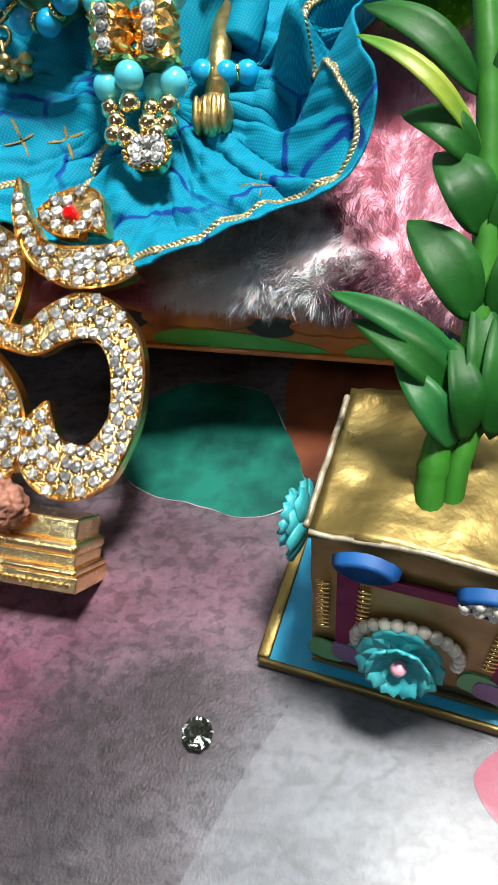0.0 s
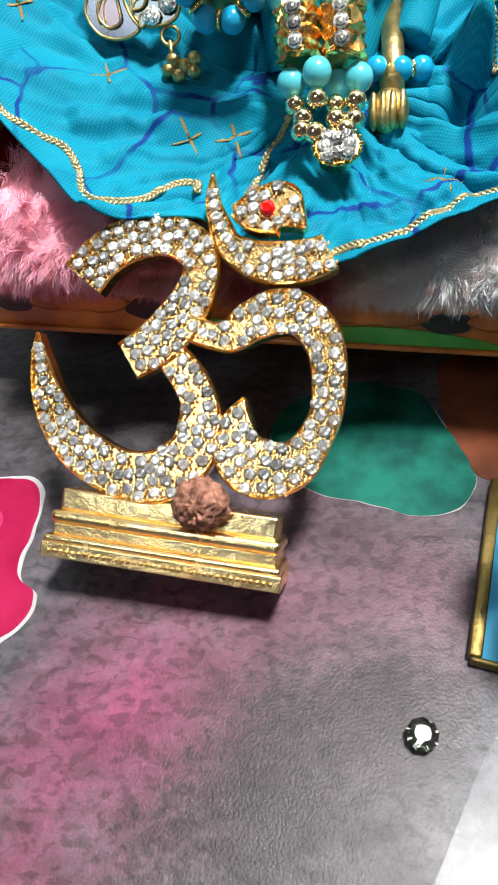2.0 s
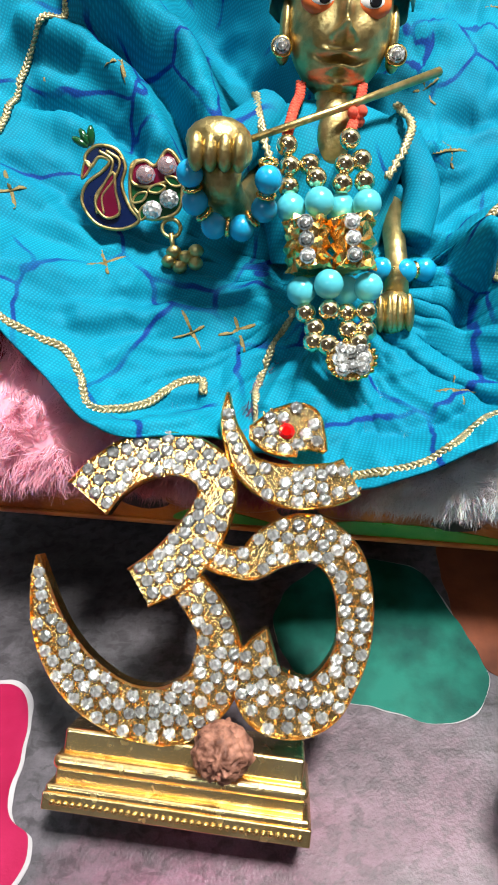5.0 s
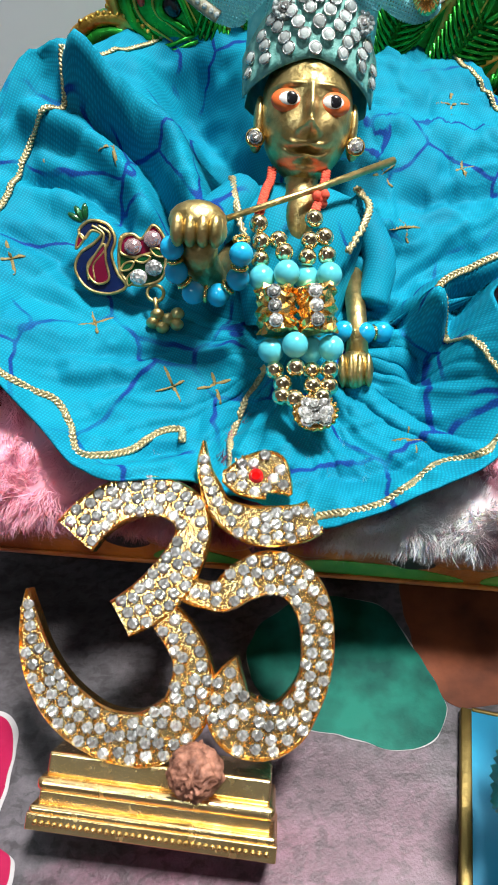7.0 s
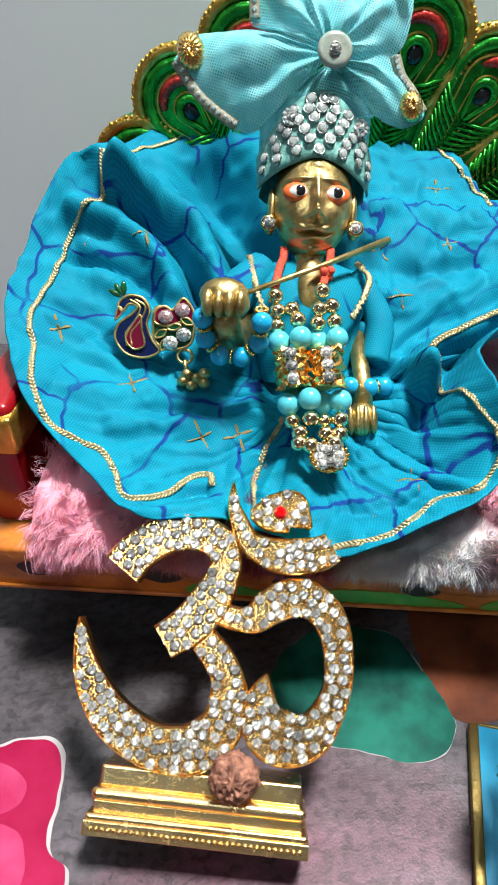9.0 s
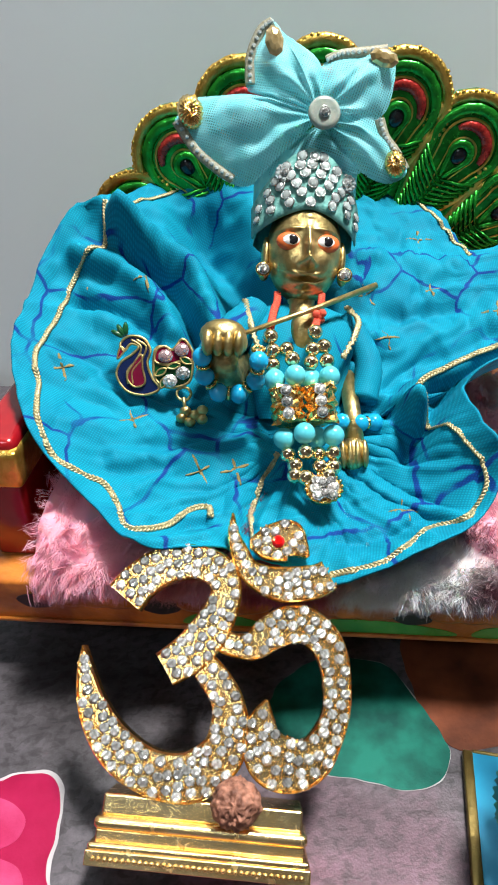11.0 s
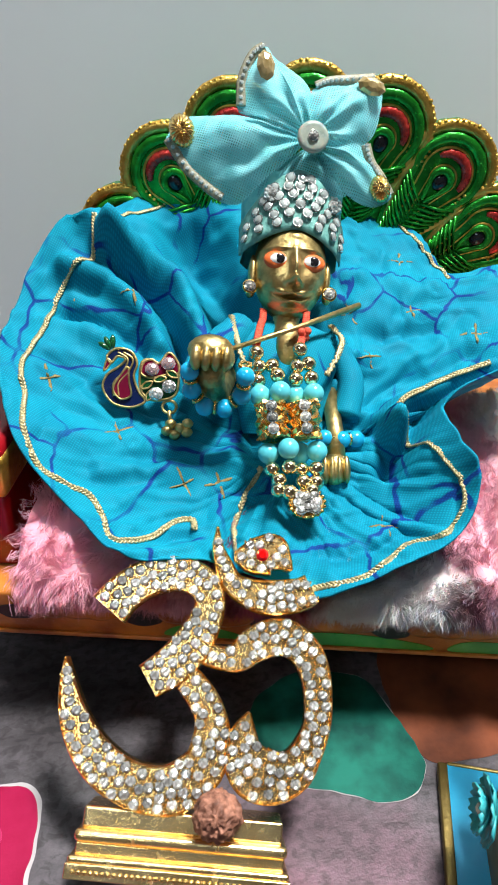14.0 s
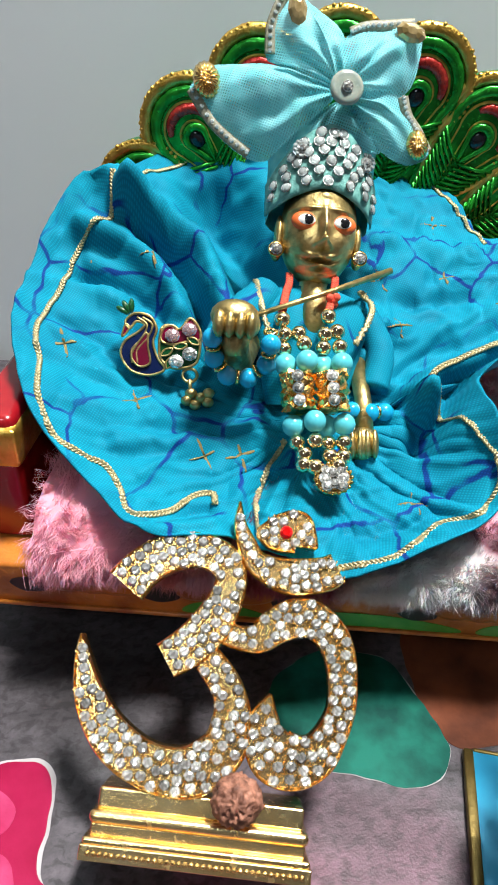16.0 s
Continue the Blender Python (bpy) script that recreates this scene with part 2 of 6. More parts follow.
def fabric_material():
    """Blue cotton voile: fine weave, a printed network of navy lines."""
    m = mat("blue_printed_cotton", (0.0, 0.235, 0.35), 0.75, 0.0, (0.0, 0.19, 0.3), 60)
    m.node_tree.nodes["Principled BSDF"].inputs["Specular IOR Level"].default_value = 0.15
    nt = m.node_tree
    N, L = nt.nodes, nt.links
    p = N["Principled BSDF"]
    tc = next(n for n in N if n.type == "TEX_COORD")
    base = p.inputs["Base Color"].links[0].from_socket
    noi = N.new("ShaderNodeTexNoise")
    noi.inputs["Scale"].default_value = 70
    L.new(tc.outputs["Object"], noi.inputs["Vector"])
    mixv = N.new("ShaderNodeMix")
    mixv.data_type = "VECTOR"
    mixv.inputs["Factor"].default_value = 0.007
    L.new(tc.outputs["Object"], mixv.inputs[4])
    L.new(noi.outputs["Color"], mixv.inputs[5])
    vor = N.new("ShaderNodeTexVoronoi")
    vor.feature = "DISTANCE_TO_EDGE"
    vor.inputs["Scale"].default_value = 34
    vor.inputs["Randomness"].default_value = 0.75
    L.new(mixv.outputs[1], vor.inputs["Vector"])
    ln = N.new("ShaderNodeMapRange")
    ln.inputs["From Min"].default_value, ln.inputs["From Max"].default_value = 0.012, 0.024
    ln.inputs["To Min"].default_value, ln.inputs["To Max"].default_value = 0.92, 0.0
    L.new(vor.outputs["Distance"], ln.inputs["Value"])
    brk = N.new("ShaderNodeTexNoise")
    brk.inputs["Scale"].default_value = 45
    L.new(tc.outputs["Object"], brk.inputs["Vector"])
    br = N.new("ShaderNodeMapRange")
    br.inputs["From Min"].default_value, br.inputs["From Max"].default_value = 0.42, 0.52
    L.new(brk.outputs["Fac"], br.inputs["Value"])
    mul = N.new("ShaderNodeMath")
    mul.operation = "MULTIPLY"
    L.new(ln.outputs["Result"], mul.inputs[0])
    L.new(br.outputs["Result"], mul.inputs[1])
    mix = N.new("ShaderNodeMix")
    mix.data_type = "RGBA"
    L.new(mul.outputs[0], mix.inputs["Factor"])
    L.new(base, mix.inputs[6])
    mix.inputs[7].default_value = (0.002, 0.025, 0.2, 1)
    L.new(mix.outputs[2], p.inputs["Base Color"])
    rot = N.new("ShaderNodeMapping")
    rot.inputs["Rotation"].default_value = (-0.52, 0, 0.5)
    L.new(tc.outputs["Object"], rot.inputs["Vector"])
    wa, wb = N.new("ShaderNodeTexWave"), N.new("ShaderNodeTexWave")
    for w, d in ((wa, "X"), (wb, "Y")):
        w.bands_direction = d
        w.inputs["Scale"].default_value = 430
        w.inputs["Distortion"].default_value = 0.0
        L.new(rot.outputs["Vector"], w.inputs["Vector"])
    add = N.new("ShaderNodeMath")
    add.operation = "MULTIPLY"
    L.new(wa.outputs["Fac"], add.inputs[0])
    L.new(wb.outputs["Fac"], add.inputs[1])
    b = N.new("ShaderNodeBump")
    shade = N.new("ShaderNodeMapRange")
    shade.inputs["To Min"].default_value, shade.inputs["To Max"].default_value = 0.82, 1.3
    L.new(add.outputs[0], shade.inputs["Value"])
    weave = N.new("ShaderNodeHueSaturation")
    L.new(shade.outputs["Result"], weave.inputs["Value"])
    L.new(mix.outputs[2], weave.inputs["Color"])
    L.new(weave.outputs["Color"], p.inputs["Base Color"])
    b.inputs["Strength"].default_value = 0.2
    b.inputs["Distance"].default_value = 0.00012
    L.new(add.outputs[0], b.inputs["Height"])
    L.new(b.outputs["Normal"], p.inputs["Normal"])
    return m


FABRIC = fabric_material()
NET = mat("sheer_aqua_net", (0.13, 0.57, 0.64), 0.55, 0.0, (0.25, 0.71, 0.77), 160, sheen=0.15)


def weave_net(m, scale, low):
    """Open square mesh: fine threads with thin gaps between them."""
    N, L = m.node_tree.nodes, m.node_tree.links
    p = N["Principled BSDF"]
    tc = next(n for n in N if n.type == "TEX_COORD")
    rot = N.new("ShaderNodeMapping")
    rot.inputs["Rotation"].default_value = (-1.1, 0.1, 0.4)
    L.new(tc.outputs["Object"], rot.inputs["Vector"])
    waves = []
    for d in ("X", "Y"):
        w = N.new("ShaderNodeTexWave")
        w.bands_direction = d
        w.inputs["Scale"].default_value = scale
        w.inputs["Distortion"].default_value = 0.6
        w.inputs["Detail Scale"].default_value = 0.2
        L.new(rot.outputs["Vector"], w.inputs["Vector"])
        waves.append(w)
    top = N.new("ShaderNodeMath")
    top.operation = "MAXIMUM"
    L.new(waves[0].outputs["Fac"], top.inputs[0])
    L.new(waves[1].outputs["Fac"], top.inputs[1])
    mr = N.new("ShaderNodeMapRange")
    mr.inputs["From Min"].default_value, mr.inputs["From Max"].default_value = 0.3, 0.75
    mr.inputs["To Min"].default_value, mr.inputs["To Max"].default_value = low, 0.84
    L.new(top.outputs[0], mr.inputs["Value"])
    L.new(mr.outputs["Result"], p.inputs["Alpha"])
    b = N.new("ShaderNodeBump")
    b.inputs["Strength"].default_value = 0.6
    b.inputs["Distance"].default_value = 0.0002
    L.new(top.outputs[0], b.inputs["Height"])
    L.new(b.outputs["Normal"], p.inputs["Normal"])


weave_net(NET, 400, 0.14)
NET_DARK = mat("aqua_satin_band", (0.06, 0.46, 0.5), 0.45, 0.0, (0.18, 0.6, 0.6), 300, 0.7, 1600)
MINT = mat("mint_backing", (0.2, 0.46, 0.42), 0.6, 0.0, (0.07, 0.27, 0.24), 420, 0.8, 1500)


def cloth_material():
    """Printed tablecloth: grey and mauve watercolour blotches and painted shade under a thin gloss."""
    m = mat("printed_tablecloth", (0.075, 0.068, 0.078), 0.42, 0.0, (0.11, 0.098, 0.113), 30, 0.7, 1500, coat=0.1)
    nt = m.node_tree
    N, L = nt.nodes, nt.links
    p = N["Principled BSDF"]
    p.inputs["Coat Roughness"].default_value = 0.36
    p.inputs["Specular IOR Level"].default_value = 0.25
    tc = next(n for n in N if n.type == "TEX_COORD")
    out = p.inputs["Base Color"].links[0].from_socket

    def blot_or_shade(centre, radius, colour, strength, out, scale=55, ragged=1.1, lo=0.7, hi=1.55):
        sub = N.new("ShaderNodeVectorMath")
        sub.operation = "SUBTRACT"
        L.new(tc.outputs["Object"], sub.inputs[0])
        sub.inputs[1].default_value = (centre[0] * CM, (centre[1] - 5) * CM, 0)
        ln = N.new("ShaderNodeVectorMath")
        ln.operation = "LENGTH"
        L.new(sub.outputs[0], ln.inputs[0])
        nz = N.new("ShaderNodeTexNoise")
        nz.inputs["Scale"].default_value = scale
        nz.inputs["Detail"].default_value = 8
        nz.inputs["Roughness"].default_value = 0.7
        L.new(tc.outputs["Object"], nz.inputs["Vector"])
        ad = N.new("ShaderNodeMath")
        ad.operation = "MULTIPLY_ADD"
        ad.inputs[1].default_value = radius * CM * ragged
        L.new(nz.outputs["Fac"], ad.inputs[0])
        L.new(ln.outputs["Value"], ad.inputs[2])
        mr = N.new("ShaderNodeMapRange")
        mr.inputs["From Min"].default_value, mr.inputs["From Max"].default_value = radius * CM * lo, radius * CM * hi
        mr.inputs["To Min"].default_value, mr.inputs["To Max"].default_value = strength, 0
        L.new(ad.outputs[0], mr.inputs["Value"])
        mx = N.new("ShaderNodeMix")
        mx.data_type = "RGBA"
        L.new(mr.outputs["Result"], mx.inputs["Factor"])
        L.new(out, mx.inputs[6])
        mx.inputs[7].default_value = (*colour, 1)
        return mx.outputs[2]

    # the dark patch at (-10.5, 14) paints om and throne shade into the cloth
    for args in (((0.8, 2.3), 4.0, (0.105, 0.12, 0.14), 0.95), ((-4.5, 6.8), 4.2, (0.14, 0.058, 0.09), 0.9), ((-1.8, 7.2), 2.6, (0.13, 0.06, 0.09), 0.8), ((-8.0, 4.6), 3.4, (0.22, 0.04, 0.1), 0.9),
                 ((-12.0, 1.0), 4.5, (0.22, 0.045, 0.1), 0.85), ((-5.2, 3.2), 3.6, (0.022, 0.018, 0.022), 0.85), ((-2.9, 4.6), 2.4, (0.03, 0.02, 0.027), 0.85),
                 ((-3.2, 8.6), 1.8, (0.05, 0.03, 0.04), 0.6), ((-10.5, 14), 5.0, (0.032, 0.03, 0.032), 0.85), ((-9.5, 10.5), 2.5, (0.06, 0.06, 0.065), 0.7)):
        out = blot_or_shade(*args, out)
    # dry-brush flecks that thin out from their middle
    for centre, radius in (((-4.6, 4.4), 3.4), ((-6.6, 2.6), 3.2), ((-2.6, 5.0), 2.2)):
        out = blot_or_shade(centre, radius, (0.028, 0.019, 0.025), 0.8, out, 300, 3.0, 1.5, 1.85)
    fine = N.new("ShaderNodeTexNoise")
    fine.inputs["Scale"].default_value = 420
    fine.inputs["Detail"].default_value = 5
    fine.inputs["Roughness"].default_value = 0.75
    L.new(tc.outputs["Object"], fine.inputs["Vector"])
    broad = N.new("ShaderNodeTexNoise")
    broad.inputs["Scale"].default_value = 110
    broad.inputs["Detail"].default_value = 6
    brush = N.new("ShaderNodeMapping")
    brush.inputs["Rotation"].default_value = (0, 0, 0.5)
    brush.inputs["Scale"].default_value = (0.5, 1.7, 1)
    L.new(tc.outputs["Object"], brush.inputs["Vector"])
    L.new(brush.outputs["Vector"], broad.inputs["Vector"])
    tot = N.new("ShaderNodeMath")
    tot.operation = "MULTIPLY"
    L.new(fine.outputs["Fac"], tot.inputs[0])
    L.new(broad.outputs["Fac"], tot.inputs[1])
    val = N.new("ShaderNodeMapRange")
    val.inputs["From Min"].default_value, val.inputs["From Max"].default_value = 0.14, 0.36
    val.inputs["To Min"].default_value, val.inputs["To Max"].default_value = 0.6, 1.18
    L.new(tot.outputs[0], val.inputs["Value"])
    hsv = N.new("ShaderNodeHueSaturation")
    L.new(val.outputs["Result"], hsv.inputs["Value"])
    L.new(out, hsv.inputs["Color"])
    out = hsv.outputs["Color"]

    def wash(scale, lo, hi, dark, light, stretch, turn, out):
        """Hard-edged watercolour strokes laid over the blotches."""
        mp = N.new("ShaderNodeMapping")
        mp.inputs["Rotation"].default_value = (0, 0, turn)
        mp.inputs["Scale"].default_value = (1, stretch, 1)
        L.new(tc.outputs["Object"], mp.inputs["Vector"])
        nz = N.new("ShaderNodeTexNoise")
        nz.inputs["Scale"].default_value = scale
        nz.inputs["Detail"].default_value = 7
        nz.inputs["Distortion"].default_value = 0.7
        L.new(mp.outputs["Vector"], nz.inputs["Vector"])
        mr = N.new("ShaderNodeMapRange")
        mr.inputs["From Min"].default_value, mr.inputs["From Max"].default_value = lo, hi
        mr.inputs["To Min"].default_value, mr.inputs["To Max"].default_value = dark, light
        L.new(nz.outputs["Fac"], mr.inputs["Value"])
        hs = N.new("ShaderNodeHueSaturation")
        L.new(mr.outputs["Result"], hs.inputs["Value"])
        L.new(out, hs.inputs["Color"])
        return hs.outputs["Color"]

    out = wash(60, 0.44, 0.56, 0.9, 1.06, 1.8, 0.5, out)
    out = wash(260, 0.4, 0.5, 0.62, 1.0, 1.5, -0.6, out)
    L.new(out, p.inputs["Base Color"])
    return m


CLOTH = cloth_material()
PRINT_PINK = mat("printed_magenta_petal", (0.24, 0.003, 0.036), 0.45, 0.0, (0.32, 0.01, 0.06), 60, 0.4, 1500, coat=0.1)
PRINT_ROSE = mat("printed_rose_petal", (0.42, 0.05, 0.14), 0.42, 0.0, (0.34, 0.02, 0.08), 80, 0.4, 1500, coat=0.1)
PRINT_WHITE = mat("printed_white_outline", (0.42, 0.41, 0.42), 0.42, 0.0, None, 60, 0.4, 1500, coat=0.1)
PRINT_GREEN = mat("printed_green_leaf", (0.002, 0.05, 0.04), 0.55, 0.0, (0.008, 0.13, 0.095), 70, 0.25, 1400, coat=0.05, spread=(0.36, 0.6))
PRINT_BROWN = mat("printed_russet_patch", (0.06, 0.02, 0.012), 0.5, 0.0, (0.24, 0.07, 0.03), 40, 0.25, 900, coat=0.1)

for m in (PRINT_PINK, PRINT_ROSE, PRINT_WHITE, PRINT_GREEN, PRINT_BROWN):
    m.node_tree.nodes["Principled BSDF"].inputs["Specular IOR Level"].default_value = 0.12
    m.node_tree.nodes["Principled BSDF"].inputs["Coat Weight"].default_value = 0.0


def fur_material():
    m = mat("pink_white_fur", (0.72, 0.32, 0.4), 1.0, subsurface=0.3)
    m.node_tree.nodes["Principled BSDF"].inputs["Specular IOR Level"].default_value = 0.05
    nt = m.node_tree
    N, L = nt.nodes, nt.links
    p = N["Principled BSDF"]
    tc = next(n for n in N if n.type == "TEX_COORD")
    n = N.new("ShaderNodeTexNoise")
    n.inputs["Scale"].default_value = 45
    n.inputs["Detail"].default_value = 3
    L.new(tc.outputs["Object"], n.inputs["Vector"])
    sx = N.new("ShaderNodeSeparateXYZ")
    L.new(tc.outputs["Object"], sx.inputs[0])
    ma = N.new("ShaderNodeMath")
    ma.operation = "MULTIPLY_ADD"
    ma.inputs[1].default_value = 0.04
    L.new(n.outputs["Fac"], ma.inputs[0])
    L.new(sx.outputs["X"], ma.inputs[2])
    mr = N.new("ShaderNodeMapRange")
    mr.inputs["From Min"].default_value, mr.inputs["From Max"].default_value = -0.08, 0.14
    L.new(ma.outputs[0], mr.inputs["Value"])
    r = N.new("ShaderNodeValToRGB")
    e = r.color_ramp.elements
    e[0].position, e[0].color = 0.0, (0.86, 0.4, 0.5, 1)
    e[1].position, e[1].color = 1.0, (0.744, 0.4, 0.48, 1)
    for pos, col in ((0.22, (0.744, 0.4, 0.48, 1)), (0.3, (0.32, 0.072, 0.12, 1)), (0.38, (0.4, 0.128, 0.176, 1)), (0.43, (0.704, 0.68, 0.68, 1)), (0.56, (0.72, 0.704, 0.704, 1)), (0.6, (0.24, 0.096, 0.128, 1)), (0.64, (0.744, 0.4, 0.48, 1)), (0.78, (0.688, 0.4, 0.464, 1)), (0.83, (0.704, 0.68, 0.68, 1)), (0.9, (0.624, 0.6, 0.6, 1))):
        k = e.new(pos)
        k.color = col
    L.new(mr.outputs["Result"], r.inputs["Fac"])
    L.new(r.outputs["Color"], p.inputs["Base Color"])
    return m


FUR = fur_material()

# ---- the setting ----
def plain(name, lo, hi, material, label, m=None, bevel=0.0):
    bm = bmesh.new()
    block(bm, lo, hi, m, bevel)
    return tagged(part(name, bm, material, None, smooth=False), label, name.split("_")[0], kind="structure")


TURN_T = radians(-11.5)
wallm = Matrix.Rotation(TURN_T, 4, "Z")
plain("wall_north", (-150, 33, -76), (150, 43, 172), WALL, "smooth pale blue-grey painted wall behind the throne", wallm)
# unseen room shell, coloured dark so that little light bounces back
DARK_SHELL = mat("dark_room_shell", (0.11, 0.1, 0.1), 0.8, 0.0, (0.09, 0.085, 0.085), 8, 0.08, 300)
plain("wall_south", (-150, -160, -76), (150, -150, 172), DARK_SHELL, "unseen dark wall closing the room", wallm)
plain("wall_east", (140, -150, -76), (150, 33, 172), DARK_SHELL, "unseen dark side wall of the room", wallm)
plain("wall_west", (-150, -150, -76), (-140, 33, 172), DARK_SHELL, "unseen dark side wall of the room", wallm)
plain("ceiling", (-150, -160, 172), (150, 43, 178), DARK_SHELL, "unseen dark ceiling of the room", wallm)
plain("floor", (-150, -160, -82), (150, 43, -76), DARK_SHELL, "unseen dark floor of the room", wallm)

table = thing("table", (0, 5, -76), "wooden table wholly covered by a printed cloth", "table")
bm = bmesh.new()
block(bm, (-55, -22, -3), (55, 31.5, -0.3), wallm, 0.3)
part("tabletop", bm, WOOD_PAINT, table)
for sx in (-50, 46):
    for sy in (-18, 26):
        bm = bmesh.new()
        block(bm, (sx, sy, -76), (sx + 4, sy + 4, -3), wallm, 0.3)
        part("leg", bm, WOOD_PAINT, table)

cloth = thing("tablecloth", (0, 5, 0), "grey and mauve watercolour-print tablecloth with magenta flowers", "tablecloth")
bm = bmesh.new()
bmesh.ops.create_grid(bm, x_segments=110, y_segments=64, size=0.5, matrix=wallm @ Matrix.Translation((0, 4.6, 0)) @ Matrix.Diagonal((112, 55, 1, 1)))
for v in bm.verts:
    v.co.z = 0.008 * noise.noise(v.co * 0.12) + 0.004 * noise.noise(v.co * 0.6)
top = list(bm.faces)
ext = bmesh.ops.extrude_face_region(bm, geom=top)
for g in ext["geom"]:
    if isinstance(g, bmesh.types.BMVert):
        g.co.z -= 0.25
part("cloth_sheet", bm, CLOTH, cloth)


def printed(name, pts, material, z, label, wob=0.08, n=10):
    """A flat printed shape on the cloth with a wavering edge."""
    out = spline(pts, n, True)
    out = [(x + wob * noise.noise(V(x * 1.7, y * 1.7, z * 40)), y + wob * noise.noise(V(x * 1.7, y * 1.7, 9 + z))) for x, y in out]
    bm = bmesh.new()
    slab(bm, out, -0.02, z, Matrix())
    bmesh.ops.triangulate(bm, faces=bm.faces)
    return part(name, bm, material, cloth, label, smooth=False)


leaf_pts = [(-4.6, 10.9), (-3.9, 10.1), (-2.8, 9.75), (-1.5, 9.22), (-0.5, 9.3), (0.15, 10.0), (0.1, 10.9), (-0.3, 12.4), (-1.0, 13.6), (-3.0, 14.0), (-4.6, 13.0), (-5.0, 12.0)]
printed("printed_outline", [(x * 1.0 + (0.03 if x > -1.5 else 0.0), y - (0.015 if y < 10 else 0)) for x, y in leaf_pts], PRINT_WHITE, 0.018, "pale outline round the printed leaf")
printed("printed_leaf", leaf_pts, PRINT_GREEN, 0.026, "printed green leaf")
printed("printed_patch", [(-0.15, 12.2), (0.1, 11.0), (0.35, 10.3), (1.2, 10.1), (3.5, 10.6), (5.0, 13.0), (3, 15), (0.2, 14.6)], PRINT_BROWN, 0.022, "printed russet patch")
fl = [(-11.4, 10.9), (-11.15, 9.9), (-11.35, 8.6), (-11.25, 8.05), (-10.75, 7.6), (-10.9, 6.9), (-11.6, 6.2), (-12.3, 5.3), (-14.2, 4.4), (-16.5, 6.0), (-17.0, 9.0), (-15.2, 11.8), (-13.9, 12.2), (-13.2, 11.1), (-12.2, 11.2)]
printed("printed_outline", [(x + 0.1 * (1 if x > -13 else -1), y + (0.09 if y > 9 else -0.08)) for x, y in fl], PRINT_WHITE, 0.017, "white outline round the printed flower")
printed("printed_flower", fl, PRINT_PINK, 0.026, "printed magenta flower")
printed("printed_leaf", [(-12.8, 3.8), (-11.63, 3.57), (-11.2, 3.38), (-10.6, 3.05), (-10.5, 2.1), (-11.8, 1.2), (-13.6, 2.0)], PRINT_GREEN, 0.026, "printed green leaf")
printed("printed_petal", [(-12.1, 8.6), (-11.8, 7.4), (-12.4, 6.4), (-13.8, 6.0), (-14.2, 7.6), (-13.2, 8.9)], PRINT_ROSE, 0.034, "printed rose petal")
printed("printed_petal", [(-12.3, 10.2), (-12.2, 9.3), (-13.6, 9.2), (-14.8, 9.9), (-13.6, 10.7)], PRINT_ROSE, 0.034, "printed rose petal")
printed("printed_flower", [(3.0, 3.2), (3.3, 2.4), (3.9, 1.6), (5, 1.2), (6, 2.4), (5.2, 3.6), (3.8, 3.7)], PRINT_PINK, 0.026, "printed magenta flower")

CLEAR = mat("clear_plastic", (0.6, 0.66, 0.72), 0.2, 0.0, (0.7, 0.75, 0.8), 40, 0.04, 100, alpha=0.055)
sheet = thing("plastic_sheet", (2, 2, 0.1), "thin clear plastic sheet lying on the cloth", "plastic sheet")
bm = bmesh.new()
slab(bm, [(-3.2, 0.3), (-2.38, 1.64), (-1.17, 3.52), (-0.2, 4.8), (0.6, 4.9), (3.6, 3.7), (7.5, 2.2), (5.2, -3.5), (-3.6, -2.0)], 0.05, 0.062, Matrix())
sh = part("film", bm, CLEAR, sheet, smooth=False)
for k in range(22):
    bm = bmesh.new()
    q = V(-2.3, 1.55, 0.075) + V(0.085, -0.008, 0) * k
    block(bm, (-0.025, -0.16, -0.02), (0.025, 0.16, 0.02), Matrix.Translation(q) @ Matrix.Rotation(-0.35, 4, "Z"), 0.012)
    part("seal_rib", bm, CLEAR, sh)

